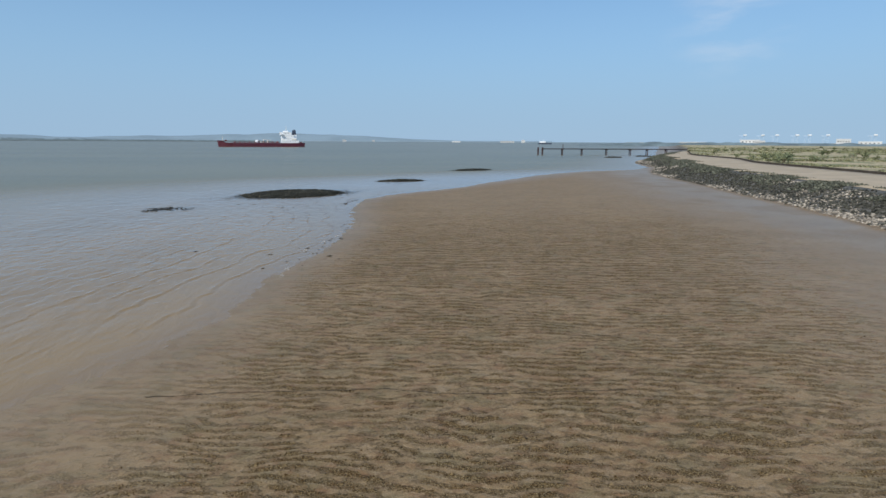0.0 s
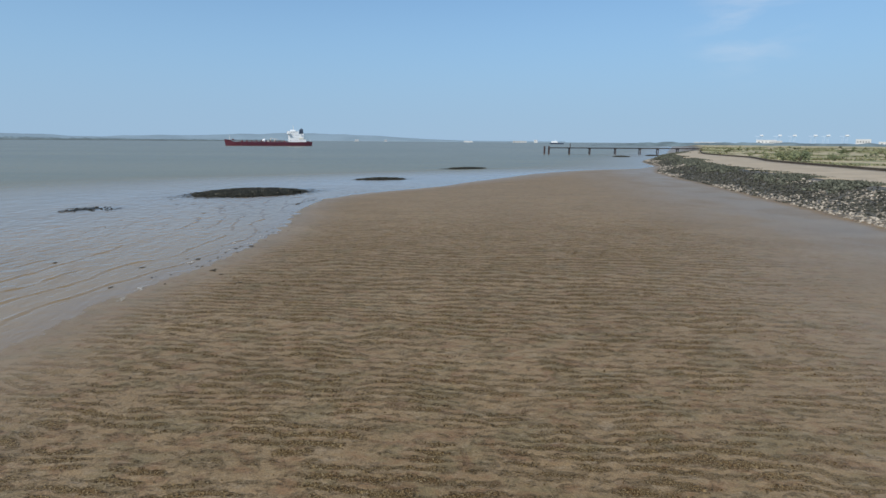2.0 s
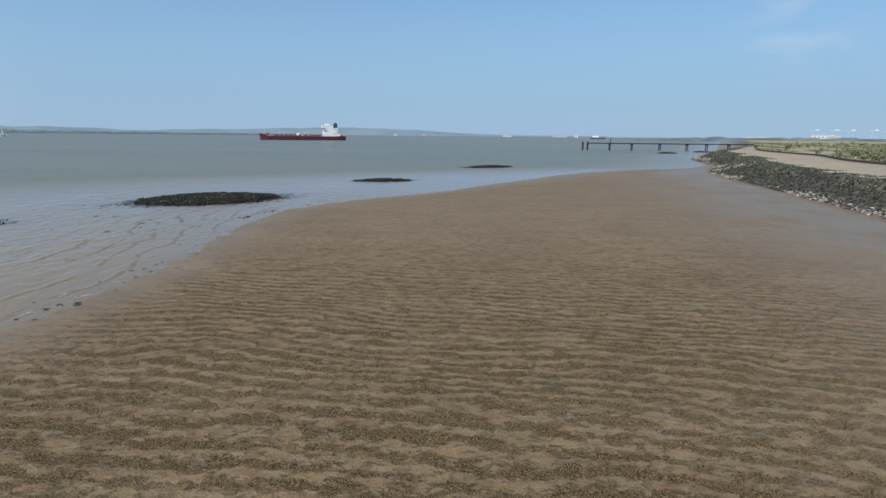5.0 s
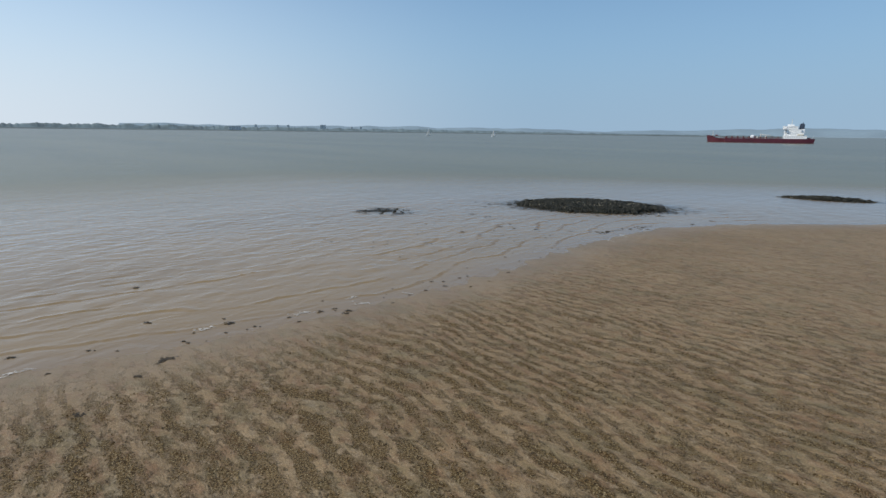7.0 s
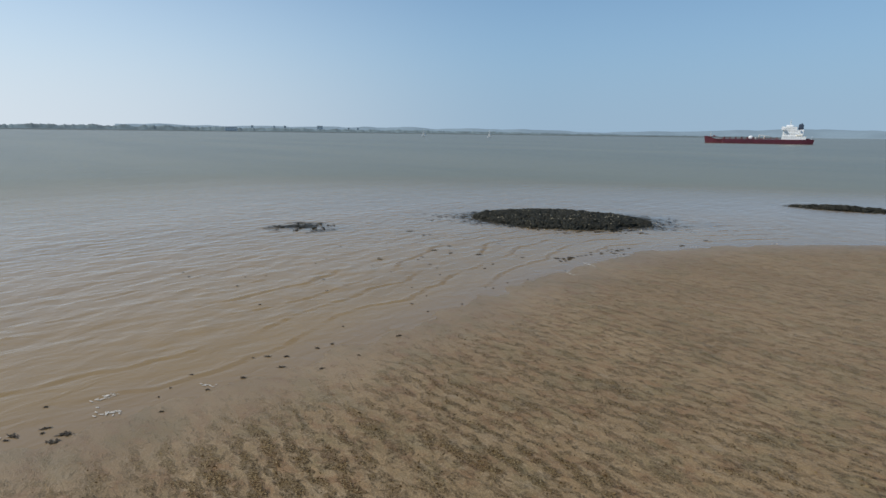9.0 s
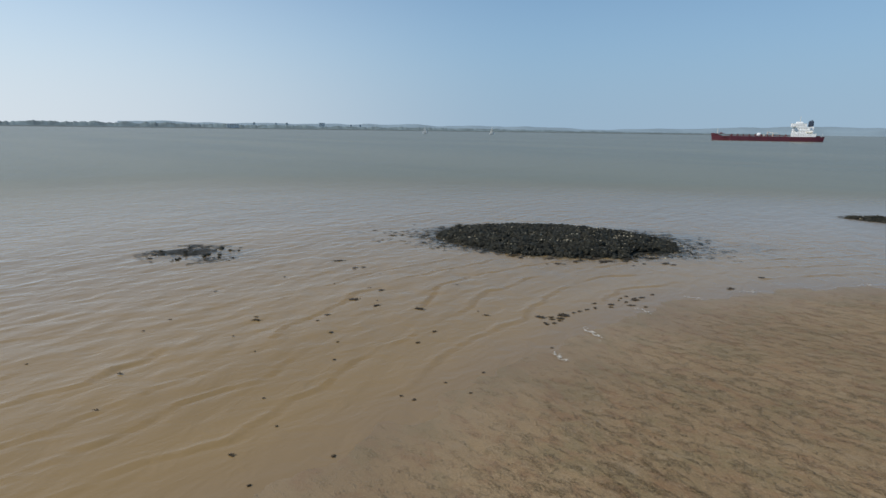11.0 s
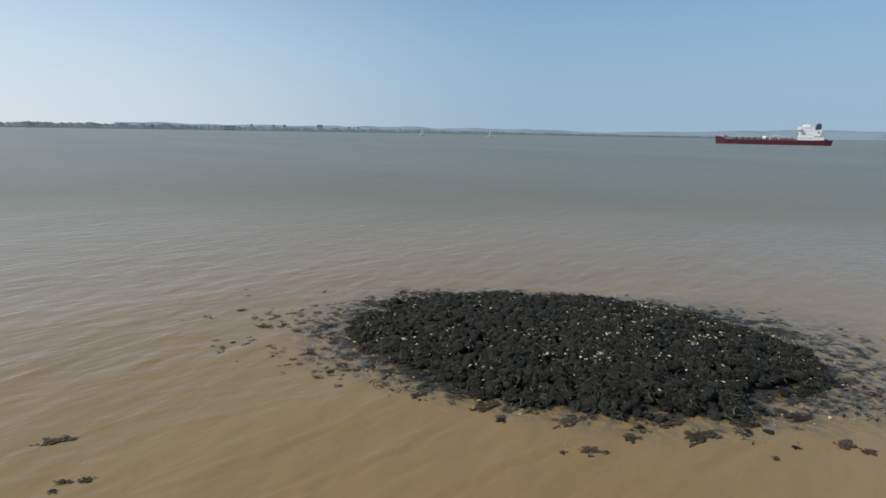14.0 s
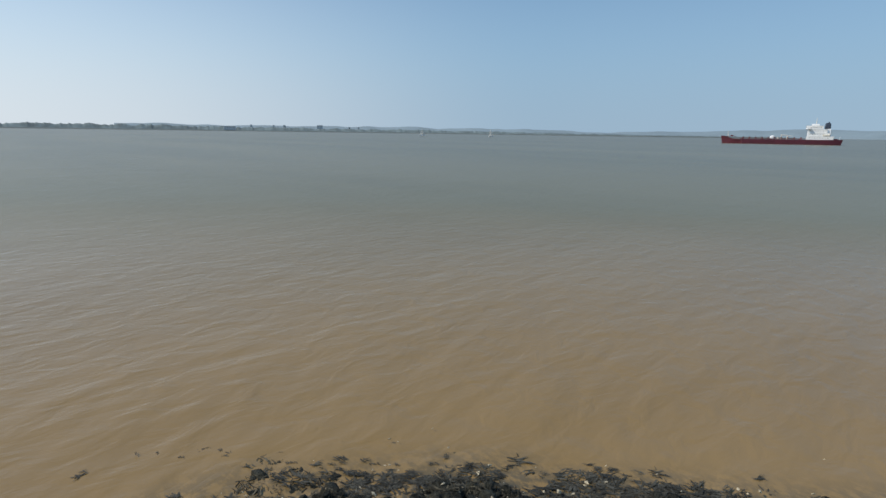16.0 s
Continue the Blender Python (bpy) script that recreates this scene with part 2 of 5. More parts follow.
def water_material():
    n = Nodes("silty_water")
    depth = n.attr("depth")
    w1 = n.noise(n.place((1.0, 0.5, 1), -4), 1.5, 3, 0.5, 0.6)
    w2 = n.noise(n.place((1.0, 0.4, 1), -12), 5.5, 3, 0.55, 0.3)
    w3 = n.noise(n.place((1.0, 0.35, 1), 8), 0.12, 3)
    streak = n.noise(n.place((0.25, 1.0, 1), 46), 0.02, 4, 0.6)
    h = n.math("ADD", n.math("MULTIPLY", w1, 1.0), n.math("MULTIPLY", w2, 0.14))
    h = n.math("ADD", h, n.math("MULTIPLY", w3, 2.0))
    nrm = n.bump(h, 0.3, 0.22)
    n.put(nrm.node.inputs["Strength"], n.ramp(depth, 0.01, 0.5, 0.20, 0.25))
    silt = n.mix(n.ramp(w3, 0.35, 0.65), (0.264, 0.170, 0.065), (0.292, 0.191, 0.078))
    deep = n.mix(n.ramp(streak, 0.35, 0.65), (0.146, 0.143, 0.092), (0.178, 0.169, 0.107))
    col = n.mix(n.ramp(depth, 0.2, 1.9), silt, deep)
    col = n.mix(n.ramp(depth, 0.05, 0.0), col, (0.250, 0.168, 0.082))
    # weed that lies just under the surface round the mounds
    col = n.mix(n.math("MULTIPLY", n.attr("weed"), n.ramp(n.noise(n.place((0.8, 1.3, 1), 35), 3.2, 5, 0.7), 0.40, 0.58)), col, (0.085, 0.074, 0.048))
    mud = n.add("ShaderNodeBsdfDiffuse", Color=col, Normal=nrm)
    gloss = n.add("ShaderNodeBsdfAnisotropic", Color=(1, 1, 1, 1), Roughness=0.27, Normal=nrm)
    fres = n.add("ShaderNodeFresnel", IOR=1.42, Normal=nrm)
    top = n.add("ShaderNodeMixShader")
    n.put(top.inputs[0], n.math("MULTIPLY", fres.outputs[0], n.ramp(depth, 0.3, 1.6, 0.97, 0.38))); n.put(top.inputs[1], mud.outputs[0]); n.put(top.inputs[2], gloss.outputs[0])
    n.tree.links.new(top.outputs[0], n.out.inputs[0])
    return n.mat


def weed_material(name, island):
    n = Nodes(name)
    vec = n.place()
    r = n.rand(island)
    fine = n.noise(vec, 17, 5, 0.75)
    strand = n.noise(n.place((2.6, 1.0, 1.6), 52), 9, 4, 0.7, 0.5)
    col = n.mix(r, (0.012, 0.013, 0.009), (0.048, 0.047, 0.034))
    col = n.mix(n.math("MULTIPLY", n.ramp(strand, 0.52, 0.66), 0.55), col, (0.108, 0.104, 0.074))
    h = n.math("ADD", n.math("MULTIPLY", fine, 0.5), strand)
    return n.done(col, 0.6, n.bump(h, 1.0, 0.10), 0.0, 0.2)


M_SAND, M_WATER = sand_material(), water_material()
M_WEED, M_WEED_I = weed_material("bladderwrack", False), weed_material("bladderwrack_bed", True)
M_SHELL = plain("oyster_shell", (0.48, 0.42, 0.29), 0.5, 0.25, 12, spread=0.35)
M_DROWNED = plain("drowned_weed", (0.064, 0.060, 0.047), 0.5, 0.4, 3, island=True, spread=0.5, world_space=True, spec=0.16)
M_SHELL_I = plain("oyster_shell_bed", (0.46, 0.39, 0.26), 0.5, 0.25, 12, island=True, spread=0.5)
M_GRIT = plain("grit", (0.070, 0.040, 0.014), 0.9, 0.3, 6, island=True, c2=(0.26, 0.18, 0.085), spec=0.16)
M_SCRAP = plain("stranded_weed", (0.062, 0.047, 0.030), 0.65, 0.4, 6, spread=0.4, spec=0.16)
M_RIBBON = plain("ribbon_weed", (0.062, 0.055, 0.038), 0.7, 0.5, 5, island=True, spread=0.8, spec=0.16)
M_FOAM = plain("sea_foam", (0.58, 0.53, 0.45), 0.7, 0.1, 8)
M_STONE = plain("revetment_stone", (0.33, 0.280, 0.215), 0.8, 0.35, 3, spread=0.5)
M_STONE_I = plain("revetment_stone_rest", (0.33, 0.280, 0.215), 0.8, 0.35, 3, island=True, spread=0.5, world_space=True)
M_STONE_WEED = plain("weedy_stone", (0.060, 0.057, 0.042), 0.7, 0.4, 3, island=True, spread=0.6, world_space=True, spec=0.16)
M_GRASS = plain("rough_grass", (0.215, 0.212, 0.105), 0.8, 0.4, 1.2, island=True, spread=0.45, world_space=True)
M_GREEN = plain("shore_plants", (0.112, 0.114, 0.078), 0.8, 0.4, 1.2, island=True, spread=0.45, world_space=True)
M_APRON = plain("apron_concrete", (0.42, 0.330, 0.220), 0.85, 0.12, 0.25, world_space=True, bumps=0.3)
M_WALL = plain("tarred_wall", (0.085, 0.066, 0.048), 0.8, 0.3, 1, world_space=True, spec=0.2)
M_LEAF = plain("scrub_leaves", (0.165, 0.185, 0.088), 0.65, 0.35, 1.5, island=True, spread=0.45)
M_LEAF2 = plain("tamarisk_leaves", (0.235, 0.245, 0.118), 0.65, 0.35, 1.5, island=True, spread=0.4)
M_BARK = plain("bark", (0.10, 0.075, 0.05), 0.9, 0.3, 4)
M_TIMBER = plain("jetty_timber", (0.050, 0.034, 0.032), 0.85, 0.35, 1.5)
M_RUST = plain("rusty_steel", (0.060, 0.032, 0.028), 0.75, 0.4, 1.5)
M_RED = plain("red_hull_paint", (0.085, 0.011, 0.022), 0.45, 0.18, 0.15)
M_BOOT = plain("boot_topping", (0.085, 0.010, 0.016), 0.55, 0.25, 0.2)
M_DECK = plain("red_oxide_deck", (0.15, 0.030, 0.028), 0.7, 0.25, 0.3)
M_WHITE = plain("ship_white_paint", (0.86, 0.86, 0.84), 0.45, 0.06, 0.5)
M_CREAM = plain("pale_fittings", (0.72, 0.68, 0.58), 0.5, 0.1, 0.6)
M_NAVY = plain("funnel_paint", (0.045, 0.058, 0.085), 0.45, 0.2, 0.5)
M_GLASS = plain("dark_glazing", (0.02, 0.025, 0.03), 0.12, 0.1, 0.5)
M_SAIL = plain("sailcloth", (0.82, 0.81, 0.77), 0.7, 0.05, 1)
# far marsh, trees and hills: distance haze is mixed into the base colours
M_SHORE = plain("far_marsh_haze", (0.110, 0.135, 0.132), 0.95, 0.2, 0.02, world_space=True)
M_WOOD = plain("far_trees_haze", (0.150, 0.195, 0.200), 0.95, 0.30, 0.03, world_space=True)
M_HILL = plain("far_hills_haze", (0.230, 0.300, 0.335), 1.0, 0.10, 0.004, world_space=True)
M_BUILD = plain("far_plaster", (0.62, 0.62, 0.60), 0.8, 0.08, 0.05, spread=0.2)
# steel colour drawn towards the horizon sky, standing in for haze
M_CRANE = plain("crane_steel_haze", (0.55, 0.66, 0.78), 0.6, 0.1, 0.05)


# ---- shaping helpers ----
def hashed(i, j, seed):
    h = (i.astype(np.int64) * 374761393 + j.astype(np.int64) * 668265263 + seed * 974634777) & 0x7FFFFFFF
    h = ((h ^ (h >> 13)) * 1274126177) & 0x7FFFFFFF
    return ((h ^ (h >> 16)) & 0xFFFF) / 65535.0


def vnoise(x, y, seed=0):
    xi, yi = np.floor(x), np.floor(y)
    u, v = x - xi, y - yi
    u, v = u * u * (3 - 2 * u), v * v * (3 - 2 * v)
    a, b = hashed(xi, yi, seed), hashed(xi + 1, yi, seed)
    c, d = hashed(xi, yi + 1, seed), hashed(xi + 1, yi + 1, seed)
    return (a * (1 - u) + b * u) * (1 - v) + (c * (1 - u) + d * u) * v


def fbm(x, y, seed=0, octaves=3):
    total, amp, norm = 0.0, 1.0, 0.0
    for k in range(octaves):
        total = total + amp * vnoise(x * 2**k, y * 2**k, seed + 17 * k)
        norm += amp
        amp *= 0.5
    return total / norm


def bump1(v, seed):
    return float(fbm(np.array([v]), np.array([seed * 3.7]), seed, 4)[0])


def smooth(x, lo, hi):
    t = np.clip((x - lo) / (hi - lo), 0, 1)
    return t * t * (3 - 2 * t)


def spaced(dense_lo, dense_hi, step, lo, hi, grow_lo, grow_hi):
    """Coordinates at an even step within a stretch, ever wider apart outside it."""
    mid = list(np.arange(dense_lo, dense_hi, step))
    up, s = [mid[-1]], step
    while up[-1] < hi:
        s *= grow_hi
        up.append(up[-1] + s)
    down, s = [mid[0]], step
    while down[-1] > lo:
        s *= grow_lo
        down.append(down[-1] - s)
    return np.array(down[:0:-1] + mid + up[1:])


def grid_object(name, xs, ys, z, material, attrs):
    nx, ny = len(xs), len(ys)
    X, Y = np.meshgrid(xs, ys)
    co = np.stack([X, Y, z], -1).reshape(-1, 3).astype(np.float32)
    i = np.arange((ny - 1) * nx).reshape(ny - 1, nx)[:, :-1].ravel()
    quads = np.stack([i, i + 1, i + nx + 1, i + nx], -1).astype(np.int32)
    me = bpy.data.meshes.new(name)
    me.vertices.add(len(co)); me.vertices.foreach_set("co", co.ravel())
    me.loops.add(quads.size); me.loops.foreach_set("vertex_index", quads.ravel())
    me.polygons.add(len(quads))
    me.polygons.foreach_set("loop_start", np.arange(0, quads.size, 4, dtype=np.int32))
    me.polygons.foreach_set("use_smooth", np.ones(len(quads), bool))
    me.update()
    for key, values in attrs.items():
        at = me.attributes.new(key, "FLOAT", "POINT")
        at.data.foreach_set("value", values.reshape(-1).astype(np.float32))
    me.materials.append(material)
    return new(name, me)


def part(name, bm, material, parent=None, label="", flat=True):
    me = bpy.data.meshes.new(name)
    bm.to_mesh(me); bm.free()
    if not flat:
        me.polygons.foreach_set("use_smooth", np.ones(len(me.polygons), bool))
    me.materials.append(material)
    ob = new(name, me)
    if parent is not None: ob.parent = parent
    if label: ob["label"] = label
    return ob


def thing(name, m, label, category, group="", kind=""):
    ob = new(name)
    ob.empty_display_size = 0.3
    ob.matrix_world = m
    return tagged(ob, label, category, group, kind)


def box(bm, x, y, z, sx, sy, sz, bevel=0.0, rz=0.0, taper=1.0):
    """A box standing on z, centred on x, y; taper narrows its top."""
    r = bmesh.ops.create_cube(bm, size=1)
    for v in r["verts"]:
        k = taper if v.co.z > 0 else 1.0
        v.co = Vector((v.co.x * sx * k, v.co.y * sy * k, (v.co.z + 0.5) * sz))
    if rz: bmesh.ops.rotate(bm, verts=r["verts"], matrix=Matrix.Rotation(radians(rz), 3, "Z"))
    bmesh.ops.translate(bm, verts=r["verts"], vec=(x, y, z))
    if bevel:
        es = list({e for v in r["verts"] for e in v.link_edges})
        bmesh.ops.bevel(bm, geom=es, offset=bevel, segments=1, affect="EDGES")
    return bm


def rod(bm, a, b, r0, r1=None, sides=8):
    a, b = Vector(a), Vector(b)
    d = b - a
    m = Matrix.Translation((a + b) / 2) @ d.to_track_quat("Z", "Y").to_matrix().to_4x4()
    bmesh.ops.create_cone(bm, cap_ends=True, segments=sides, radius1=r0, radius2=r0 if r1 is None else r1, depth=d.length, matrix=m)
    return bm


def lump(seed, flat=0.7, rough=0.35, sub=1):
    """A rough lump about one metre across, sitting a little into the ground."""
    bm = bmesh.new()
    bmesh.ops.create_icosphere(bm, subdivisions=sub, radius=0.5)
    off = Vector((seed * 7.3, seed * 3.1, seed * 1.7))
    for v in bm.verts:
        v.co *= 1 + rough * (noise.noise(v.co * 2.4 + off) + 0.5 * noise.noise(v.co * 5.5 + off))
        v.co.z *= flat
    return bm


def arrays(bm):
    bm.verts.ensure_lookup_table()
    bm.verts.index_update()
    co = np.array([v.co[:] for v in bm.verts])
    tri = [[v.index for v in f.verts] for f in bm.faces]
    bm.free()
    return co, tri


def joined(name, shapes, rows, material, parent=None, label="", soft=False):
    """Many pieces in one mesh: rows of shape index, x, y, z, size in x, y, z, turn, lean."""
    co, faces, base = [], [], 0
    for k, x, y, z, sx, sy, sz, turn, lean in rows:
        c, tri = shapes[k]
        m = np.array(Euler((lean, lean * 0.6, turn)).to_matrix())
        co.append((c * (sx, sy, sz)) @ m.T + (x, y, z))
        faces += [[i + base for i in f] for f in tri]
        base += len(c)
    me = bpy.data.meshes.new(name)
    me.from_pydata(np.concatenate(co).tolist(), [], faces)
    me.materials.append(material)
    me.polygons.foreach_set("use_smooth", np.full(len(me.polygons), soft))
    ob = new(name, me)
    if parent is not None: ob.parent = parent
    if label: ob["label"] = label
    return ob


# ---- the lie of the land ----
WATERLINE = np.array([(-300, -75), (-60, -34), (0, -17), (11, -13.2), (17, -10.8), (23, -10.0), (29, -9.4), (38, -8.1), (44, -7.5), (52, -7.9), (58, -8.3), (65, -8.4), (70, -8.0), (75, -5.8), (79, -2.9), (83, 0.6), (90, 6.5), (96, 10), (105, 15), (115, 21.5), (130, 32), (142, 45), (150, 60), (175, 78), (230, 100), (5000, 2200)])
FILM = np.array([(-300, -20), (0, 15), (15, 19.5), (23, 22), (33, 25), (46, 28.5), (72, 34.5), (100, 39.5), (126, 41.5), (142, 46), (5000, 2000)])
FOOT = np.array([(-600, -60), (-100, 14), (0, 30), (42, 39.3), (60, 43.8), (76, 46), (84, 47.6), (100, 50.8), (115, 52.5), (141, 59), (155, 69), (190, 77), (212, 84), (260, 112), (330, 152), (450, 212), (700, 330), (1200, 560), (2500, 1000), (5000, 1900)])
DEPTH_OF_APRON = np.array([(-600, 26), (60, 26), (115, 27), (185, 26), (240, 20), (320, 12), (5000, 10)])


def eased(table, window):
    """The same line with its corners rounded off."""
    y = np.arange(table[0, 0], table[-1, 0], 4.0)
    x = np.interp(y, table[:, 0], table[:, 1])
    n = int(window / 4)
    padded = np.concatenate([x[0] + (x[1] - x[0]) * np.arange(-n, 0), x, x[-1] + (x[-1] - x[-2]) * np.arange(1, n + 1)])
    k = np.ones(2 * n + 1) / (2 * n + 1)
    return np.stack([y, np.convolve(padded, k, "valid")], 1)


FOOT, DEPTH_OF_APRON = eased(FOOT, 12), eased(DEPTH_OF_APRON, 40)


def along(table, y):
    return np.interp(y, table[:, 0], table[:, 1])


def lie(x, y):
    """Height of the bare ground, without ripples, and how wet and how landward it is."""
    wob = 1.2 * (fbm(x * 0.15, y * 0.15, 3) - 0.5) + 0.5 * (fbm(x * 0.7, y * 0.7, 5) - 0.5)
    dl = (x - along(WATERLINE, y)) * 0.8 + wob
    bar = np.where(dl > 0, 0.17 * (1 - np.exp(-np.maximum(dl, 0) / 7)), np.maximum(dl * 0.022, -0.35) + np.minimum((dl + 16) * 0.03, 0))
    bar = np.maximum(bar, -4.0)
    dw = (x - along(FILM, y)) * 0.9 + 6 * (fbm(x * 0.09, y * 0.05, 9) - 0.5)
    bar = bar + (0.035 - bar) * smooth(dw, -7, 5) * smooth(dl, -1, 3)
    df = (x - along(FOOT, y)) * 0.93 + 1.0 * (fbm(x * 0.2, y * 0.2, 11) - 0.5)
    slope = 0.10 + 1.95 * smooth(df, 0.3, 8.2) ** 1.05
    dt = df - along(DEPTH_OF_APRON, y) * 0.93
    top = 2.05 + 0.65 * np.clip(df / (along(DEPTH_OF_APRON, y) * 0.93), 0, 1) + 0.35 * (fbm(x * 0.05, y * 0.05, 13) - 0.5) * smooth(dt, 1, 8)
    z = np.where(df > 0, np.where(df > 8.2, top, slope), bar + (0.10 - bar) * smooth(df, -1.0, 0.4))
    film = np.maximum(np.maximum(smooth(dw, -12, 12), 0.48 * smooth(y, 39, 70)), 0.92 * (1 - smooth(dl, -0.5, 2.0 + 3.6 * fbm(x * 0.3, y * 0.3, 17) + 7 * smooth(y, 85, 125) + 4 * smooth(-y, -22, -8)))) * (1 - smooth(df, -0.6, 0.6))
    wet = np.maximum(smooth(dw, -12, 12) * (0.62 + 0.26 * smooth(fbm(x * 0.30, y * 0.22, 15), 0.30, 0.62)), 0.60 * (1 - smooth(dl, -0.5, 4.5 + 8 * smooth(y, 85, 125) + 4 * smooth(-y, -22, -8)))) * (1 - smooth(df, -0.6, 0.6))
    land = smooth(dt, -0.3, 0.8)
    return z, wet, land, df, dl, dw, film


# metres from crest to crest along the bar, short by the start of the walk and longer in the middle
RIPPLE_Y = np.arange(-600.0, 5200.0, 0.5)
RIPPLE_TURNS = np.cumsum(0.5 / np.interp(RIPPLE_Y, (18, 32, 40, 52), (0.40, 0.70, 0.62, 0.50)))


def ripples(X, Y, dl, dw, df):
    """Ripples left by the tide, long low crests across the bar: their height, their phase in turns and their strength."""
    bend = 1.7 * (fbm(X * 0.16, Y * 0.28, 21, 2) - 0.5) + 0.6 * (fbm(X * 0.7, Y * 0.6, 23, 2) - 0.5)
    phase = np.interp(Y + 0.14 * X + bend, RIPPLE_Y, RIPPLE_TURNS)
    wave = 0.5 + 0.5 * np.sin(phase * 2 * math.pi)
    bare = smooth(dl, 0, 2) * (1 - smooth(dw, -8, 6))
    rest = 0.50 - 0.30 * smooth(-Y, -30, -20)
    strength = (rest + (1 - rest) * smooth(fbm(X * 1.0, Y * 1.4, 25), 0.38, 0.60)) * smooth(dl, -0.5, 2.6) * (1 - smooth(dw, -8, 6)) * (1 - smooth(df, -4, -1)) * (1 - 0.72 * smooth(Y, 33, 58))
    lift = 0.020 * strength * (wave - 0.4) + 0.030 * bare * (fbm(X * 1.6, Y * 2.0, 27, 2) - 0.5)
    lift = lift + (1 - smooth(np.abs(dl), 1.5, 5.0)) * (0.030 * (fbm(X * 0.9, Y * 0.9, 18) - 0.5) + 0.022 * (fbm(X * 2.6, Y * 2.6, 19) - 0.5))
    return lift * np.where(dl < 1, 0.6 + 0.4 * smooth(dl, 0, 1), 1), phase, strength


def ground():
    xs = spaced(-12.0, 27.0, 0.19, -4600, 4600, 1.09, 1.045)
    ys = spaced(6.0, 56.0, 0.12, -500, 4800, 1.09, 1.021)
    X, Y = np.meshgrid(xs, ys)
    z, wet, land, df, dl, dw, film = lie(X, Y)
    lift, phase, strength = ripples(X, Y, dl, dw, df)
    z = z + lift
    ob = grid_object("ground", xs, ys, z, M_SAND, {"ph": phase, "amp": strength, "wet": wet, "land": land, "film": film, "bank": smooth(df, 0.2, 1.6) * (1 - land)})
    return tagged(ob, "wet brown rippled tidal sand with dry scrubby land beyond", "ground", kind="structure")


def water():
    xs = spaced(-31.0, -5.0, 0.125, -4600, 2400, 1.05, 1.07)
    ys = spaced(22.0, 84.0, 0.2, -500, 4800, 1.09, 1.045)
    X, Y = np.meshgrid(xs, ys)
    z, wet, land, df, dl, dw, film = lie(X, Y)
    depth = np.maximum(-z, 0) + 0.9 * smooth(Y, 90, 150)
    off = -dl
    # wavelets that run in along the edge of the bar and steepen in the shallows
    warp = 2.4 * (fbm(X * 0.10, Y * 0.10, 31) - 0.5) + 0.8 * (fbm(X * 0.4, Y * 0.4, 33) - 0.5)
    ph = (off + 0.8 * warp - 0.20 * np.maximum(Y - 53, 0)) * 2 * math.pi / 1.5
    peak = lambda p: np.exp(34.0 * (np.sin(p + 0.5 * np.sin(p)) - 1))
    crest = peak(ph) - 0.7 * peak(ph + 0.42)
    near = smooth(off, 0.5, 1.3) * (1 - 0.8 * smooth(off, 6, 12))
    broken = smooth(fbm(X * 0.45, Y * 0.2, 35), 0.36, 0.50)
    chop = (fbm(X * 1.1 + Y * 0.35, Y * 0.5 - X * 0.1, 37) - 0.5) * 0.066 * smooth(off, 0.8, 6)
    chop = chop + (fbm(X * 2.3 + Y * 0.9, Y * 1.5 - X * 0.5, 38) - 0.5) * 0.052 * smooth(off, 0.8, 5) * (1 - smooth(off, 20, 40))
    w = 0.044 * crest * near * broken + chop
    w = w * np.exp(-np.hypot(X + 20, (Y - 50) * 0.7) / 90)
    weed = np.zeros_like(X)
    for cx, cy, a, b, turn, inner, reach in ((-18.85, 77.45, 7.3, 4.9, 36, 1.0, 0.66), (-29.0, 59.4, 2.4, 2.0, 40, 0.55, 1.0), (-3.8, 104.6, 4.4, 1.7, 15, 1.0, 0.4)):
        c, sn = math.cos(radians(turn)), math.sin(radians(turn))
        u, v = ((X - cx) * c + (Y - cy) * sn) / a, ((Y - cy) * c - (X - cx) * sn) / b
        r = np.hypot(u, v)
        out = reach * (0.35 + 0.65 * (u / np.maximum(r, 0.01)) ** 2) * (0.3 + 1.4 * fbm(X * 0.45, Y * 0.45, 39)) * (1 + 0.45 * u / np.maximum(r, 0.01))
        back = 0.16 * np.maximum(v / np.maximum(r, 0.01), 0) * (inner == 1.0)
        weed = np.maximum(weed, (1 - smooth(r, inner - back, inner - back + out + back)) * (1.0 if inner == 1.0 else 0.85))
    ob = grid_object("water", xs, ys, w, M_WATER, {"depth": depth, "weed": weed})
    return tagged(ob, "shallow silty brown estuary water with small wavelets", "water", kind="structure")


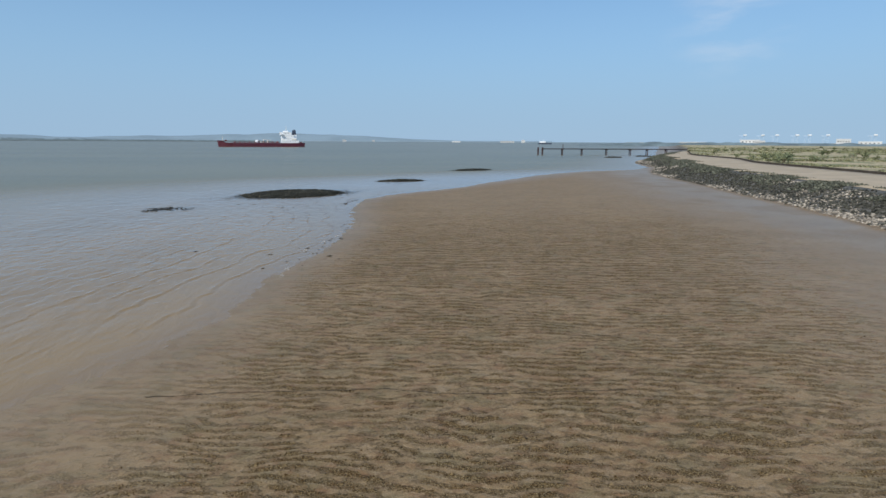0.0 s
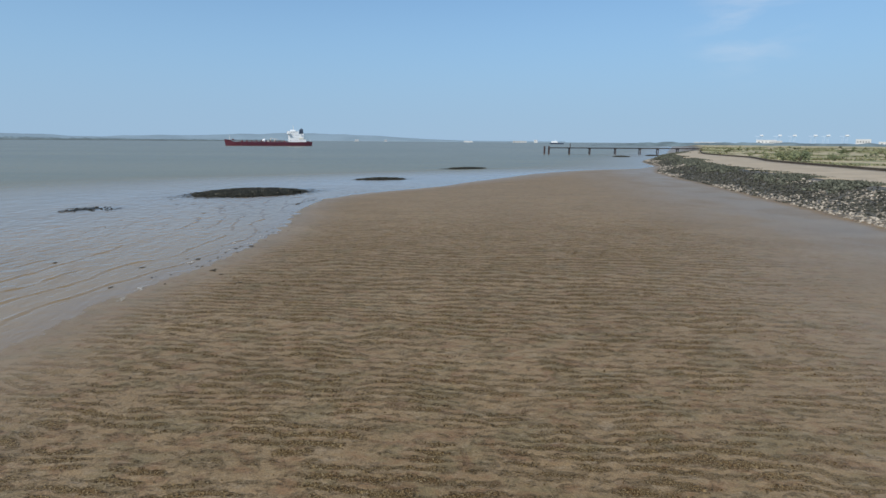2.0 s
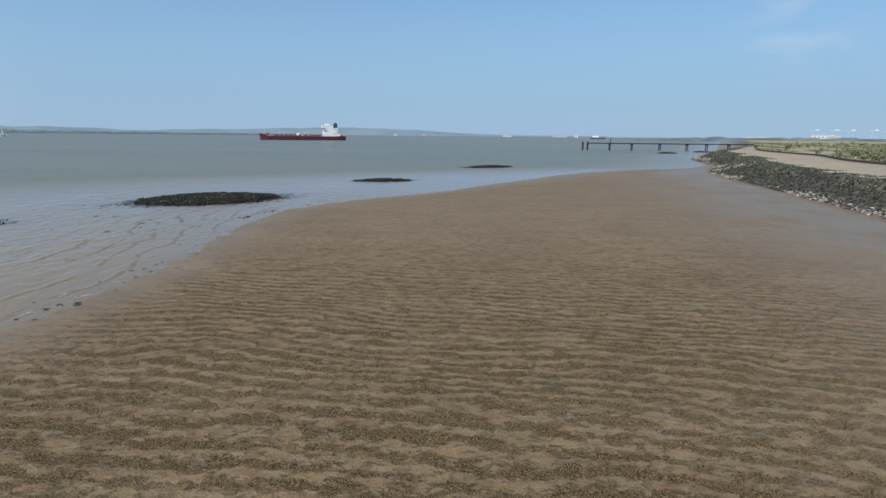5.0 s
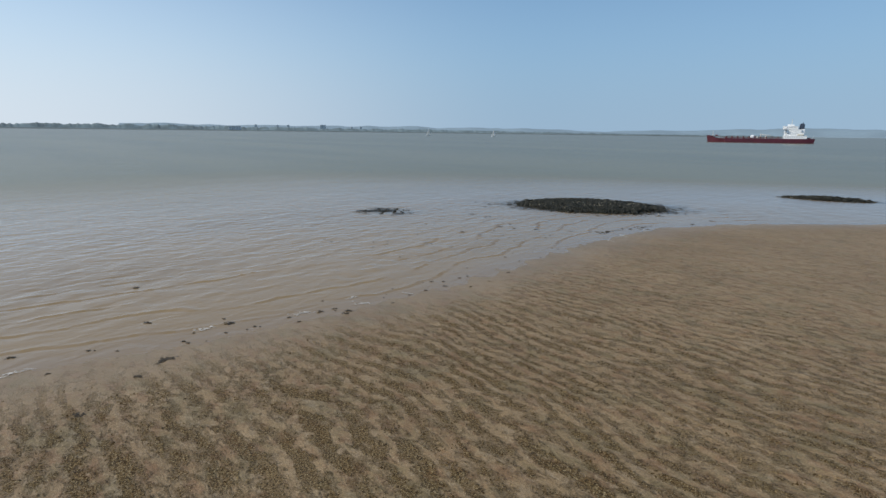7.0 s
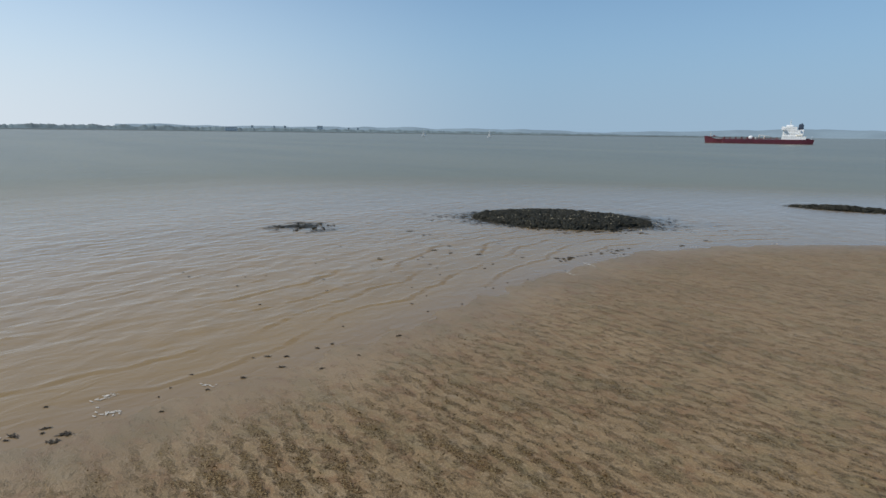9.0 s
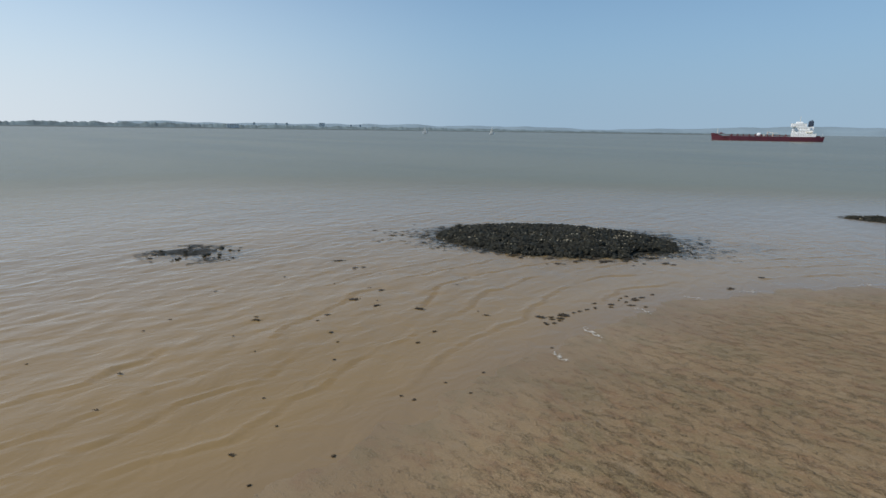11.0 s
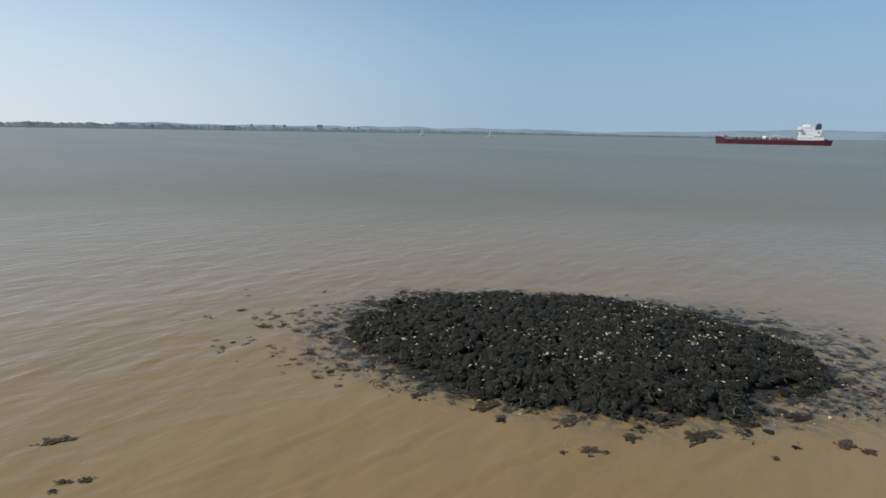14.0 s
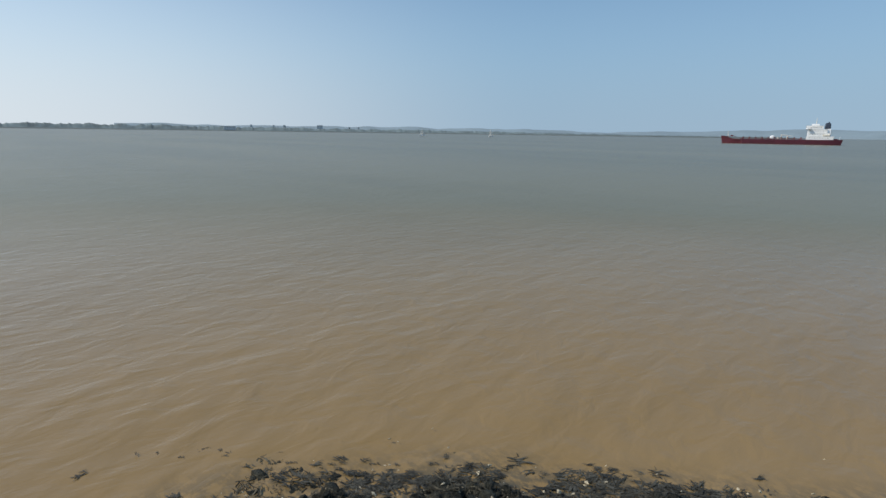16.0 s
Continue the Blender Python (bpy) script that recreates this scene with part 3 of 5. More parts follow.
def sand_grit():
    """Worm casts, shell bits and crumbs of weed that gather in the hollows of the ripples."""
    rng = np.random.default_rng(8)
    n = 420000
    x, y = rng.uniform(-9, 24, n), 7 + 46 * rng.random(n) ** 1.2
    z, wet, land, df, dl, dw, film = lie(x, y)
    lift, phase, strength = ripples(x, y, dl, dw, df)
    hollow = 0.5 - 0.5 * np.sin(phase * 2 * math.pi)
    keep = (dl > 0.6) & (hollow * strength > 0.10 + 0.50 * rng.random(n)) & (fbm(x * 1.1, y * 1.5, 63) > 0.34 + 0.22 * rng.random(n)) & (film < 0.15 + 0.5 * rng.random(n))
    x, y, z = x[keep], y[keep], (z + lift)[keep]
    k = min(len(x), 50000)
    x, y, z = x[:k], y[:k], z[:k]
    s = rng.uniform(0.007, 0.019, k) * (1 + 0.8 * (rng.random(k) < 0.06))
    base_co = np.array([(1, 0, -0.4), (0, 1, -0.4), (-1, 0, -0.4), (0, -1, -0.4), (0, 0, 1)], float)
    base_f = np.array([(0, 1, 4), (1, 2, 4), (2, 3, 4), (3, 0, 4)])
    co = base_co[None] * (s[:, None, None] * rng.uniform(0.6, 1.6, (k, 5, 1))) * (1.3, 0.9, 0.8)
    a = rng.uniform(0, 6.28, k)
    c, sn = np.cos(a)[:, None], np.sin(a)[:, None]
    co = np.stack([co[..., 0] * c - co[..., 1] * sn + x[:, None], co[..., 0] * sn + co[..., 1] * c + y[:, None], co[..., 2] + (z + 0.3 * s)[:, None]], -1).reshape(-1, 3)
    faces = (base_f[None] + 5 * np.arange(k)[:, None, None]).reshape(-1, 3)
    me = bpy.data.meshes.new("sand_grit")
    me.vertices.add(len(co)); me.vertices.foreach_set("co", co.astype(np.float32).ravel())
    me.loops.add(faces.size); me.loops.foreach_set("vertex_index", faces.astype(np.int32).ravel())
    me.polygons.add(len(faces)); me.polygons.foreach_set("loop_start", np.arange(0, faces.size, 3, dtype=np.int32))
    me.update()
    me.materials.append(M_GRIT)
    tagged(new("sand_grit", me), "dark worm casts and shell bits in the hollows of the sand ripples", "grit", kind="stuff")


ground()
sand_grit()
water()


LX, LY = np.arange(-60, 420, 0.5), np.arange(-80, 560, 0.5)
LZ = lie(*np.meshgrid(LX, LY))[0]


def level(x, y):
    """Height of the bare ground at a place."""
    u, v = (x + 60) * 2, (y + 80) * 2
    i, j = int(u), int(v)
    if 0 <= i < len(LX) - 1 and 0 <= j < len(LY) - 1:
        u, v = u - i, v - j
        return float((LZ[j, i] * (1 - u) + LZ[j, i + 1] * u) * (1 - v) + (LZ[j + 1, i] * (1 - u) + LZ[j + 1, i + 1] * u) * v)
    return float(lie(np.array([float(x)]), np.array([float(y)]))[0][0])


# ---- the stone revetment, the apron and its wall ----
def strip(name, a, b, y0, y1, lift, thick, material, label, category, step=3.0):
    """A slab that follows the ground between two offsets from the wall's foot."""
    bm = bmesh.new()
    rows = []
    for y in np.arange(y0, y1 + 0.1, step):
        row = []
        wide = along(DEPTH_OF_APRON, y)
        for k in range(7):
            f = k / 6
            x = along(FOOT, y) + (a + (b * wide - a) * f)
            zz = level(x, y) + lift
            row.append((bm.verts.new((x, y, zz)), bm.verts.new((x, y, zz - thick))))
        rows.append(row)
    for p, q in zip(rows, rows[1:]):
        for k in range(6):
            bm.faces.new((p[k][0], p[k + 1][0], q[k + 1][0], q[k][0]))
            bm.faces.new((q[k][1], q[k + 1][1], p[k + 1][1], p[k][1]))
        bm.faces.new((p[0][1], p[0][0], q[0][0], q[0][1]))
        bm.faces.new((p[6][0], p[6][1], q[6][1], q[6][0]))
    ob = part(name, bm, material, flat=False)
    return tagged(ob, label, category, kind="structure")


strip("pavement", 9.8, 0.985, -60, 300, 0.05, 0.4, M_APRON, "pale concrete apron along the top of the revetment", "pavement")


def tarred_wall():
    bm = bmesh.new()
    prev = None
    for y in list(np.arange(-60, 300, 4.0)):
        x = along(FOOT, y) + along(DEPTH_OF_APRON, y)
        z = level(x, y)
        ring = [bm.verts.new((x + dx, y, z + dz)) for dx, dz in ((-0.22, -0.3), (-0.2, 0.38), (-0.12, 0.44), (0.14, 0.44), (0.22, 0.38), (0.24, -0.3))]
        if prev:
            for k in range(6):
                bm.faces.new((prev[k], prev[(k + 1) % 6], ring[(k + 1) % 6], ring[k]))
        else:
            bm.faces.new(ring)
        prev = ring
    bm.faces.new(prev)
    bmesh.ops.recalc_face_normals(bm, faces=bm.faces)
    return tagged(part("wall_low", bm, M_WALL), "low dark tarred flood wall behind the apron", "wall", kind="structure")


tarred_wall()

ROCKS = [lump(k, 0.75, 0.45) for k in range(6)]
ROCK_MESHES = []
for k, bm in enumerate(ROCKS):
    me = bpy.data.meshes.new("stone"); bm.to_mesh(me); me.materials.append(M_STONE); ROCK_MESHES.append(me)
ROCK_SHAPES = [arrays(bm) for bm in ROCKS]


def revetment():
    root = thing("stone_revetment", pose(48, 80, 0), "sloping bank of loose pale stones and dark weed-covered rocks", "sea wall")
    rnd = random.Random(5)
    near, pale, weedy = [], [], []
    for n in range(19500):
        y = 24 + 300 * rnd.random() ** 1.6 if n < 17000 else rnd.uniform(-45, 24)
        d = 0.5 + rnd.betavariate(1.2, 1.4) * 8.0
        x = along(FOOT, y) + d / 0.93
        s = rnd.uniform(0.10, 0.27) * (1.3 if rnd.random() < 0.15 else 1) * (1 + max(y, 0) / 300)
        dark = fbm(np.array([x * 0.22]), np.array([y * 0.09]), 41)[0] * 1.15 + 0.26 * smooth(np.array(d), 1.5, 4.5) + 0.40 * rnd.random() - 0.12
        row = (rnd.randrange(6), x, y, level(x, y) + 0.12 * s, s * rnd.uniform(0.9, 1.5), s * rnd.uniform(0.8, 1.3), s * rnd.uniform(0.8, 1.2), rnd.uniform(0, 6.28), rnd.uniform(-0.3, 0.3))
        if dark > 0.70: weedy.append(row)
        elif 30 < y < 72 and len(near) < 300 and rnd.random() < 0.6: near.append(row)
        else: pale.append(row)
    inv = root.matrix_world.inverted()
    for k, x, y, z, sx, sy, sz, turn, lean in near:
        o = new("stone", ROCK_MESHES[k]); o.parent = root
        o.matrix_basis = inv @ Matrix.LocRotScale((x, y, z), Euler((lean, lean * 0.6, turn)), (sx, sy, sz))
    move = lambda rows: [(r[0], r[1] - 48, r[2] - 80, *r[3:]) for r in rows]
    tagged(joined("stone_fill", ROCK_SHAPES, move(pale), M_STONE_I, root, "pale loose stones"), kind="stuff")
    tagged(joined("weed_cover", ROCK_SHAPES, move(weedy), M_STONE_WEED, root, "dark weed-covered rocks"), kind="stuff")


revetment()


def tuft(seed, blades, high, wide):
    """A tuft of narrow leaves."""
    rnd = random.Random(seed)
    co, faces = [], []
    for _ in range(blades):
        a, r = rnd.uniform(0, 6.28), wide * rnd.random() ** 0.5
        x, y, h, w = r * math.cos(a), r * math.sin(a), high * rnd.uniform(0.5, 1.0), rnd.uniform(0.05, 0.12)
        b, lx, ly = rnd.uniform(0, 6.28), rnd.uniform(-0.3, 0.3) * high, rnd.uniform(-0.3, 0.3) * high
        i = len(co)
        co += [(x - w * math.cos(b), y - w * math.sin(b), 0), (x + w * math.cos(b), y + w * math.sin(b), 0), (x + lx * 0.5 + w * math.cos(b), y + ly * 0.5 + w * math.sin(b), h * 0.6), (x + lx, y + ly, h)]
        faces += [[i, i + 1, i + 2], [i, i + 2, i + 3]]
    return np.array(co), faces


def shore_plants():
    shapes = [tuft(60 + k, 13, 0.5, 0.5) for k in range(5)]
    rnd = random.Random(9)
    rows = []
    for n in range(9800):
        y = 24 + 250 * rnd.random() ** 1.5 if n < 8800 else rnd.uniform(-45, 24)
        d = rnd.gauss(7.9, 1.3)
        if fbm(np.array([y * 0.16]), np.array([d * 0.35]), 43)[0] < 0.44: continue
        x = along(FOOT, y) + d / 0.93
        s = rnd.uniform(0.5, 1.1) * (1 + max(y, 0) / 300)
        rows.append((rnd.randrange(5), x, y, level(x, y) - 0.02, s * 1.2, s * 1.2, s * 0.5, rnd.uniform(0, 6.28), 0.0))
    tagged(joined("shore_plants", shapes, rows, M_GREEN), "band of olive-green saltmarsh plants along the top of the stones", "plants", kind="stuff")


shore_plants()


# ---- scrub on the land ----
def crown_bm(seed, leaves, wide, high):
    """A bushy crown: leaf sprays gathered in several uneven clumps, with gaps between them."""
    rnd = random.Random(seed)
    clumps = [(rnd.uniform(-0.34, 0.34) * wide, rnd.uniform(-0.34, 0.34) * wide, rnd.uniform(0.25, 0.8) * high, rnd.uniform(0.16, 0.28) * wide) for _ in range(9)]
    bm = bmesh.new()
    for _ in range(leaves):
        cx, cy, cz, r = rnd.choice(clumps)
        d = Vector((rnd.gauss(0, 1), rnd.gauss(0, 1), rnd.gauss(0, 1))).normalized() * r * rnd.uniform(0.5, 1.05)
        p = Vector((cx, cy, cz)) + d
        p.z = max(p.z, 0.06 * high)
        u = Vector((rnd.gauss(0, 1), rnd.gauss(0, 1), rnd.gauss(0, 1))).normalized() * rnd.uniform(0.10, 0.24)
        w = u.orthogonal().normalized() * rnd.uniform(0.06, 0.14)
        bm.faces.new([bm.verts.new(p + q) for q in (-u, w, u, -w)])
    return bm


def shrub_models():
    models = []
    for k, (leaf, word) in enumerate(((M_LEAF, "dark green"), (M_LEAF2, "pale olive-green"), (M_LEAF, "dark green"), (M_LEAF2, "pale olive-green"))):
        root = thing("shrub", pose(87 + 3 * k, 127 + 4 * k, 2.6), word + " rounded scrub bush on dry sandy ground", "shrub", "scrub on the land")
        bm = bmesh.new()
        rnd = random.Random(80 + k)
        for _ in range(4):
            a = rnd.uniform(0, 6.28)
            rod(bm, (0, 0, -0.15), (0.45 * math.cos(a), 0.45 * math.sin(a), 1.5), 0.09, 0.03, 6)
        part("stem", bm, M_BARK, root)
        part("crown", crown_bm(90 + k, 520, 3.4, 2.9), leaf, root)
        models.append(root)
    return models


def scrub():
    models = shrub_models()
    rnd = random.Random(12)
    spots = [(87.2, 127.2, 0.95, 0), (91.5, 135, 0.8, 1), (94, 139, 0.95, 3), (97, 145, 0.9, 1), (101, 149, 0.85, 3), (104, 139, 0.7, 2), (109, 143, 0.7, 1), (96, 155, 0.8, 3), (104, 161, 0.9, 1), (113, 163, 0.8, 2)]
    while len(spots) < 150:
        y = 84 + 430 * rnd.random() ** 1.5
        wide = 14 + 0.75 * y
        dx = 3.5 + wide * rnd.random() ** 1.15
        x = along(FOOT, y) + along(DEPTH_OF_APRON, y) + dx
        if fbm(np.array([x * 0.03]), np.array([y * 0.03]), 45)[0] + 0.10 * smooth(np.array(dx), 5, 40) < 0.46: continue
        if math.hypot(x - 87, y - 127) < 5: continue
        spots.append((x, y, rnd.uniform(0.35, 0.72) * (1 + 0.25 * (dx > 40)), rnd.randrange(4)))
    used = set()
    for x, y, s, k in spots:
        m = pose(x, y, level(x, y) - 0.05, 0, 0, rnd.uniform(0, 360))
        if k in used:
            ob = copy_thing(models[k], m)
        else:
            ob = models[k]; ob.matrix_basis = m; used.add(k)
        ob.scale = (s * rnd.uniform(0.9, 1.4), s * rnd.uniform(0.9, 1.4), s * rnd.uniform(0.75, 1.05))
    shapes = [tuft(160 + k, 22, 0.7, 0.8) for k in range(5)]
    rows = []
    while len(rows) < 1900:
        y = 66 + 420 * rnd.random() ** 1.7
        dx = 1.0 + (10 + 0.7 * y) * rnd.random()
        x = along(FOOT, y) + along(DEPTH_OF_APRON, y) + dx
        if fbm(np.array([x * 0.06]), np.array([y * 0.06]), 47)[0] < 0.55: continue
        s = rnd.uniform(0.6, 1.5) * (1 + y / 250)
        rows.append((rnd.randrange(5), x, y, level(x, y) - 0.03, s * 1.3, s * 1.3, s * 0.36, rnd.uniform(0, 6.28), 0.0))
    tagged(joined("rough_grass", shapes, rows, M_GRASS), "patchy rough grass on the dry land behind the wall", "grass", kind="stuff")


scrub()


# ---- weed-covered mounds in the shallows ----
CLUMPS = [lump(30 + k, 0.78, 1.0, 2) for k in range(7)]
CLUMP_MESHES = []
for bm in CLUMPS:
    me = bpy.data.meshes.new("weed_clump"); bm.to_mesh(me); me.materials.append(M_WEED); CLUMP_MESHES.append(me)
    me.polygons.foreach_set("use_smooth", np.ones(len(me.polygons), bool))
CLUMP_SHAPES = [arrays(bm) for bm in CLUMPS]


def shell_bm(seed):
    bm = bmesh.new()
    rnd = random.Random(seed)
    ring = [bm.verts.new((0.6 * math.cos(a) * rnd.uniform(0.45, 1.3), 0.30 * math.sin(a) * rnd.uniform(0.4, 1.3), rnd.uniform(-0.05, 0.08))) for a in np.linspace(0, 6.28, 9)[:-1]]
    low = [bm.verts.new((v.co.x * 0.8, v.co.y * 0.8, v.co.z - 0.12)) for v in ring]
    hub = bm.verts.new((0.05, 0, 0.16))
    for k in range(8):
        bm.faces.new((hub, ring[k], ring[(k + 1) % 8]))
        bm.faces.new((ring[k], low[k], low[(k + 1) % 8], ring[(k + 1) % 8]))
    bm.faces.new(low[::-1])
    return bm


SHELLS = [shell_bm(k) for k in range(5)]
SHELL_MESHES = []
for bm in SHELLS:
    me = bpy.data.meshes.new("oyster_shell"); bm.to_mesh(me); me.materials.append(M_SHELL); SHELL_MESHES.append(me)
SHELL_SHAPES = [arrays(bm) for bm in SHELLS]


def frond(seed):
    """A flat ragged patch of weed lying in the water, long in x."""
    rnd = random.Random(seed)
    n = 17
    co = [(0, 0, 0.03)]
    for k in range(n):
        a = 2 * math.pi * k / n
        r = rnd.uniform(0.25, 1.0)
        co.append((0.5 * r * math.cos(a), 0.40 * r * math.sin(a), rnd.uniform(-0.02, 0.02)))
    co += [(x, y, z - 0.04) for x, y, z in co[1:]]
    faces = [[0, 1 + k, 1 + (k + 1) % n] for k in range(n)]
    faces += [[1 + k, 1 + n + k, 1 + n + (k + 1) % n, 1 + (k + 1) % n] for k in range(n)]
    return np.array(co, float), faces


FRONDS = [frond(200 + k) for k in range(8)]


def tangle(seed, strips=11, wide=1.0):
    """A ragged flat tangle of weed straps, about one metre long, combed along x."""
    rnd = random.Random(seed)
    co, faces = [], []
    for _ in range(strips):
        x, y = rnd.gauss(0, 0.2), rnd.gauss(0, 0.13)
        b, w, length = rnd.gauss(0, 0.5) + (math.pi if rnd.random() < 0.5 else 0), wide * rnd.uniform(0.018, 0.055), rnd.uniform(0.25, 0.62) / wide
        i = len(co)
        for f, k in ((-0.4, 0.5), (0.1, 1.0), (0.6, 0.35)):
            px, py, z = x + f * length * math.cos(b), y + f * length * math.sin(b), rnd.uniform(-0.02, 0.06)
            b += rnd.gauss(0, 0.4)
            co += [(px - k * w * math.sin(b), py + k * w * math.cos(b), z), (px + k * w * math.sin(b), py - k * w * math.cos(b), z + rnd.uniform(-0.02, 0.02))]
        faces += [[i, i + 1, i + 3, i + 2], [i + 2, i + 3, i + 5, i + 4]]
    return np.array(co), faces


TANGLES = [tangle(300 + k) for k in range(10)]


def ribbons(seed):
    """A hank of narrow weed ribbons that hang over a stone, combed one way by the tide."""
    rnd = random.Random(seed)
    co, faces = [], []
    comb = rnd.uniform(0, 6.28)
    for _ in range(13):
        a, r = rnd.uniform(0, 6.28), 0.6 * rnd.random() ** 0.5
        x, y = r * math.cos(a), r * math.sin(a)
        b, w, length = comb + rnd.gauss(0, 0.7), rnd.uniform(0.010, 0.034), rnd.uniform(0.25, 0.6)
        i = len(co)
        for f in (0.0, 0.5, 1.0):
            px, py = x + f * length * math.cos(b), y + f * length * math.sin(b)
            b += rnd.gauss(0, 0.35)
            z = 0.40 * max(0.0, 1 - (px * px + py * py) / 0.7) + rnd.uniform(0.0, 0.07)
            co += [(px - w * math.sin(b), py + w * math.cos(b), z), (px + w * math.sin(b), py - w * math.cos(b), z + rnd.uniform(-0.03, 0.03))]
        faces += [[i, i + 1, i + 3, i + 2], [i + 2, i + 3, i + 5, i + 4]]
    return np.array(co), faces


RIBBONS = [ribbons(240 + k) for k in range(12)]


def mound(cx, cy, half_long, half_wide, turn, high, n_clumps, n_parts, n_shells, n_fronds, seed, label, size=(0.16, 0.46), spill=0.30, core=0.93, sunk=0.0):
    root = thing("weed_mound", pose(cx, cy, 0), label, "weed mound", "weed mounds in the shallows")
    rnd = random.Random(seed)
    c, s = math.cos(radians(turn)), math.sin(radians(turn))

    def put(u, v):
        return (u * c - v * s, u * s + v * c)

    def rim(a):
        return 1 + 0.16 * (fbm(np.array([math.cos(a) * 1.3 + 5 + seed]), np.array([math.sin(a) * 1.3 + 5]), seed)[0] - 0.5) * 2 - sunk * max(0.0, math.sin(a))

    def height(u, v):
        r = math.hypot(u / half_long, v / half_wide) / rim(math.atan2(v / half_wide, u / half_long))
        lumps = fbm(np.array([u * 0.9 + 40]), np.array([v * 0.9 + 40]), seed + 3)[0] - 0.5
        return high * max(0.0, 1 - r * r) ** 0.75 + 0.34 * high * lumps * (r < 1) - 0.05, r

    bm = bmesh.new()
    rings = []
    for i in range(15):
        ring = []
        for j in range(48):
            a = 2 * math.pi * j / 48
            r = i / 14 * 1.06 * rim(a)
            u, v = r * half_long * math.cos(a), r * half_wide * math.sin(a)
            x, y = put(u, v)
            ring.append(bm.verts.new((x, y, height(u, v)[0] - 0.09 if i < 14 else -0.35)))
        rings.append(ring)
    for p, q in zip(rings[1:], rings[2:]):
        for j in range(48):
            bm.faces.new((p[j], q[j], q[(j + 1) % 48], p[(j + 1) % 48]))
    bm.faces.new(rings[1])
    for v in rings[0]: bm.verts.remove(v)
    part("bed", bm, M_WEED, root, flat=False)

    spots = []
    while len(spots) < n_clumps:
        u, v = rnd.uniform(-1.22, 1.22) * half_long, rnd.uniform(-1.22, 1.22) * half_wide
        z, r = height(u, v)
        stray = fbm(np.array([u * 0.8 + 60]), np.array([v * 0.8 + 60]), seed + 6)[0]
        if r > 1.0 and (stray < 0.44 + 0.8 * (r - 1.0) or rnd.random() < 0.6): continue
        if r > 0.88 and stray < 0.40: continue
        x, y = put(u, v)
        k = rnd.uniform(*size)
        spots.append((rnd.randrange(7), x, y, z + (0.12 if r < 1 else -0.1) * k, k * rnd.uniform(0.7, 1.15), k * rnd.uniform(0.7, 1.15), k * rnd.uniform(0.7, 1.25) * (1.0 if r < 0.95 else 0.6), rnd.uniform(0, 6.28), rnd.uniform(-0.4, 0.4)))
    spots.sort(key=lambda q: q[2] - 0.6 * q[1])
    for k, x, y, z, sx, sy, sz, t, lean in spots[:n_parts]:
        o = new("weed_clump", CLUMP_MESHES[k]); o.parent = root
        o.matrix_basis = Matrix.LocRotScale((x, y, z), Euler((lean, lean * 0.6, t)), (sx, sy, sz))
    if spots[n_parts:]:
        tagged(joined("weed_carpet", CLUMP_SHAPES, spots[n_parts:], M_WEED_I, root, soft=True), kind="stuff")
    hanks = [(rnd.randrange(12), x, y, z + 0.02, k * 1.25, k * 1.25, k * rnd.uniform(0.6, 1.1), rnd.uniform(0, 6.28), rnd.uniform(-0.3, 0.3)) for _, x, y, z, k, *rest in spots[::(2 if n_clumps > 1000 else 1)]]
    tagged(joined("ribbon_weed", RIBBONS, hanks, M_RIBBON, root), kind="stuff")
    shells = []
    while len(shells) < n_shells:
        u, v = rnd.uniform(-1, 1) * half_long, rnd.uniform(-1, 1) * half_wide
        if fbm(np.array([u * 0.5 + 9]), np.array([v * 0.5 + 9]), seed + 8)[0] < 0.40 - 0.10 * u / half_long: continue
        for _ in range(rnd.choice((1, 1, 1, 2, 3, 5, 7))):
            du, dv = u + rnd.gauss(0, 0.17), v + rnd.gauss(0, 0.17)
            z, r = height(du, dv)
            if r > 0.98 or len(shells) == n_shells: continue
            x, y = put(du, dv)
            k = rnd.uniform(0.04, 0.115) * (1.7 if rnd.random() < 0.08 else 1)
            shells.append((rnd.randrange(5), x, y, z + rnd.uniform(0.10, 0.17), k, k * rnd.uniform(1.0, 1.8), k * 1.4, rnd.uniform(0, 6.28), rnd.uniform(-0.9, 0.9)))
    for k, x, y, z, sx, sy, sz, t, lean in shells:
        o = new("oyster_shell", SHELL_MESHES[k]); o.parent = root
        o.matrix_basis = Matrix.LocRotScale((x, y, z), Euler((lean, lean * 0.6, t)), (sx, sy, sz))
    bits = []
    for k, x, y, z, sx, sy, sz, t, lean in shells * 4:
        x, y, f = x + rnd.gauss(0, 1.0), y + rnd.gauss(0, 0.8), rnd.uniform(0.35, 0.85)
        u, v = x * c + y * s, y * c - x * s
        bits.append((rnd.randrange(5), x, y, height(u, v)[0] + rnd.uniform(0.06, 0.16), sx * f, sy * f, sz * f, t + 1, lean))
    if bits: tagged(joined("shell_litter", SHELL_SHAPES, bits, M_SHELL_I, root, "broken bits of pale shell"), kind="stuff")
    rows = []
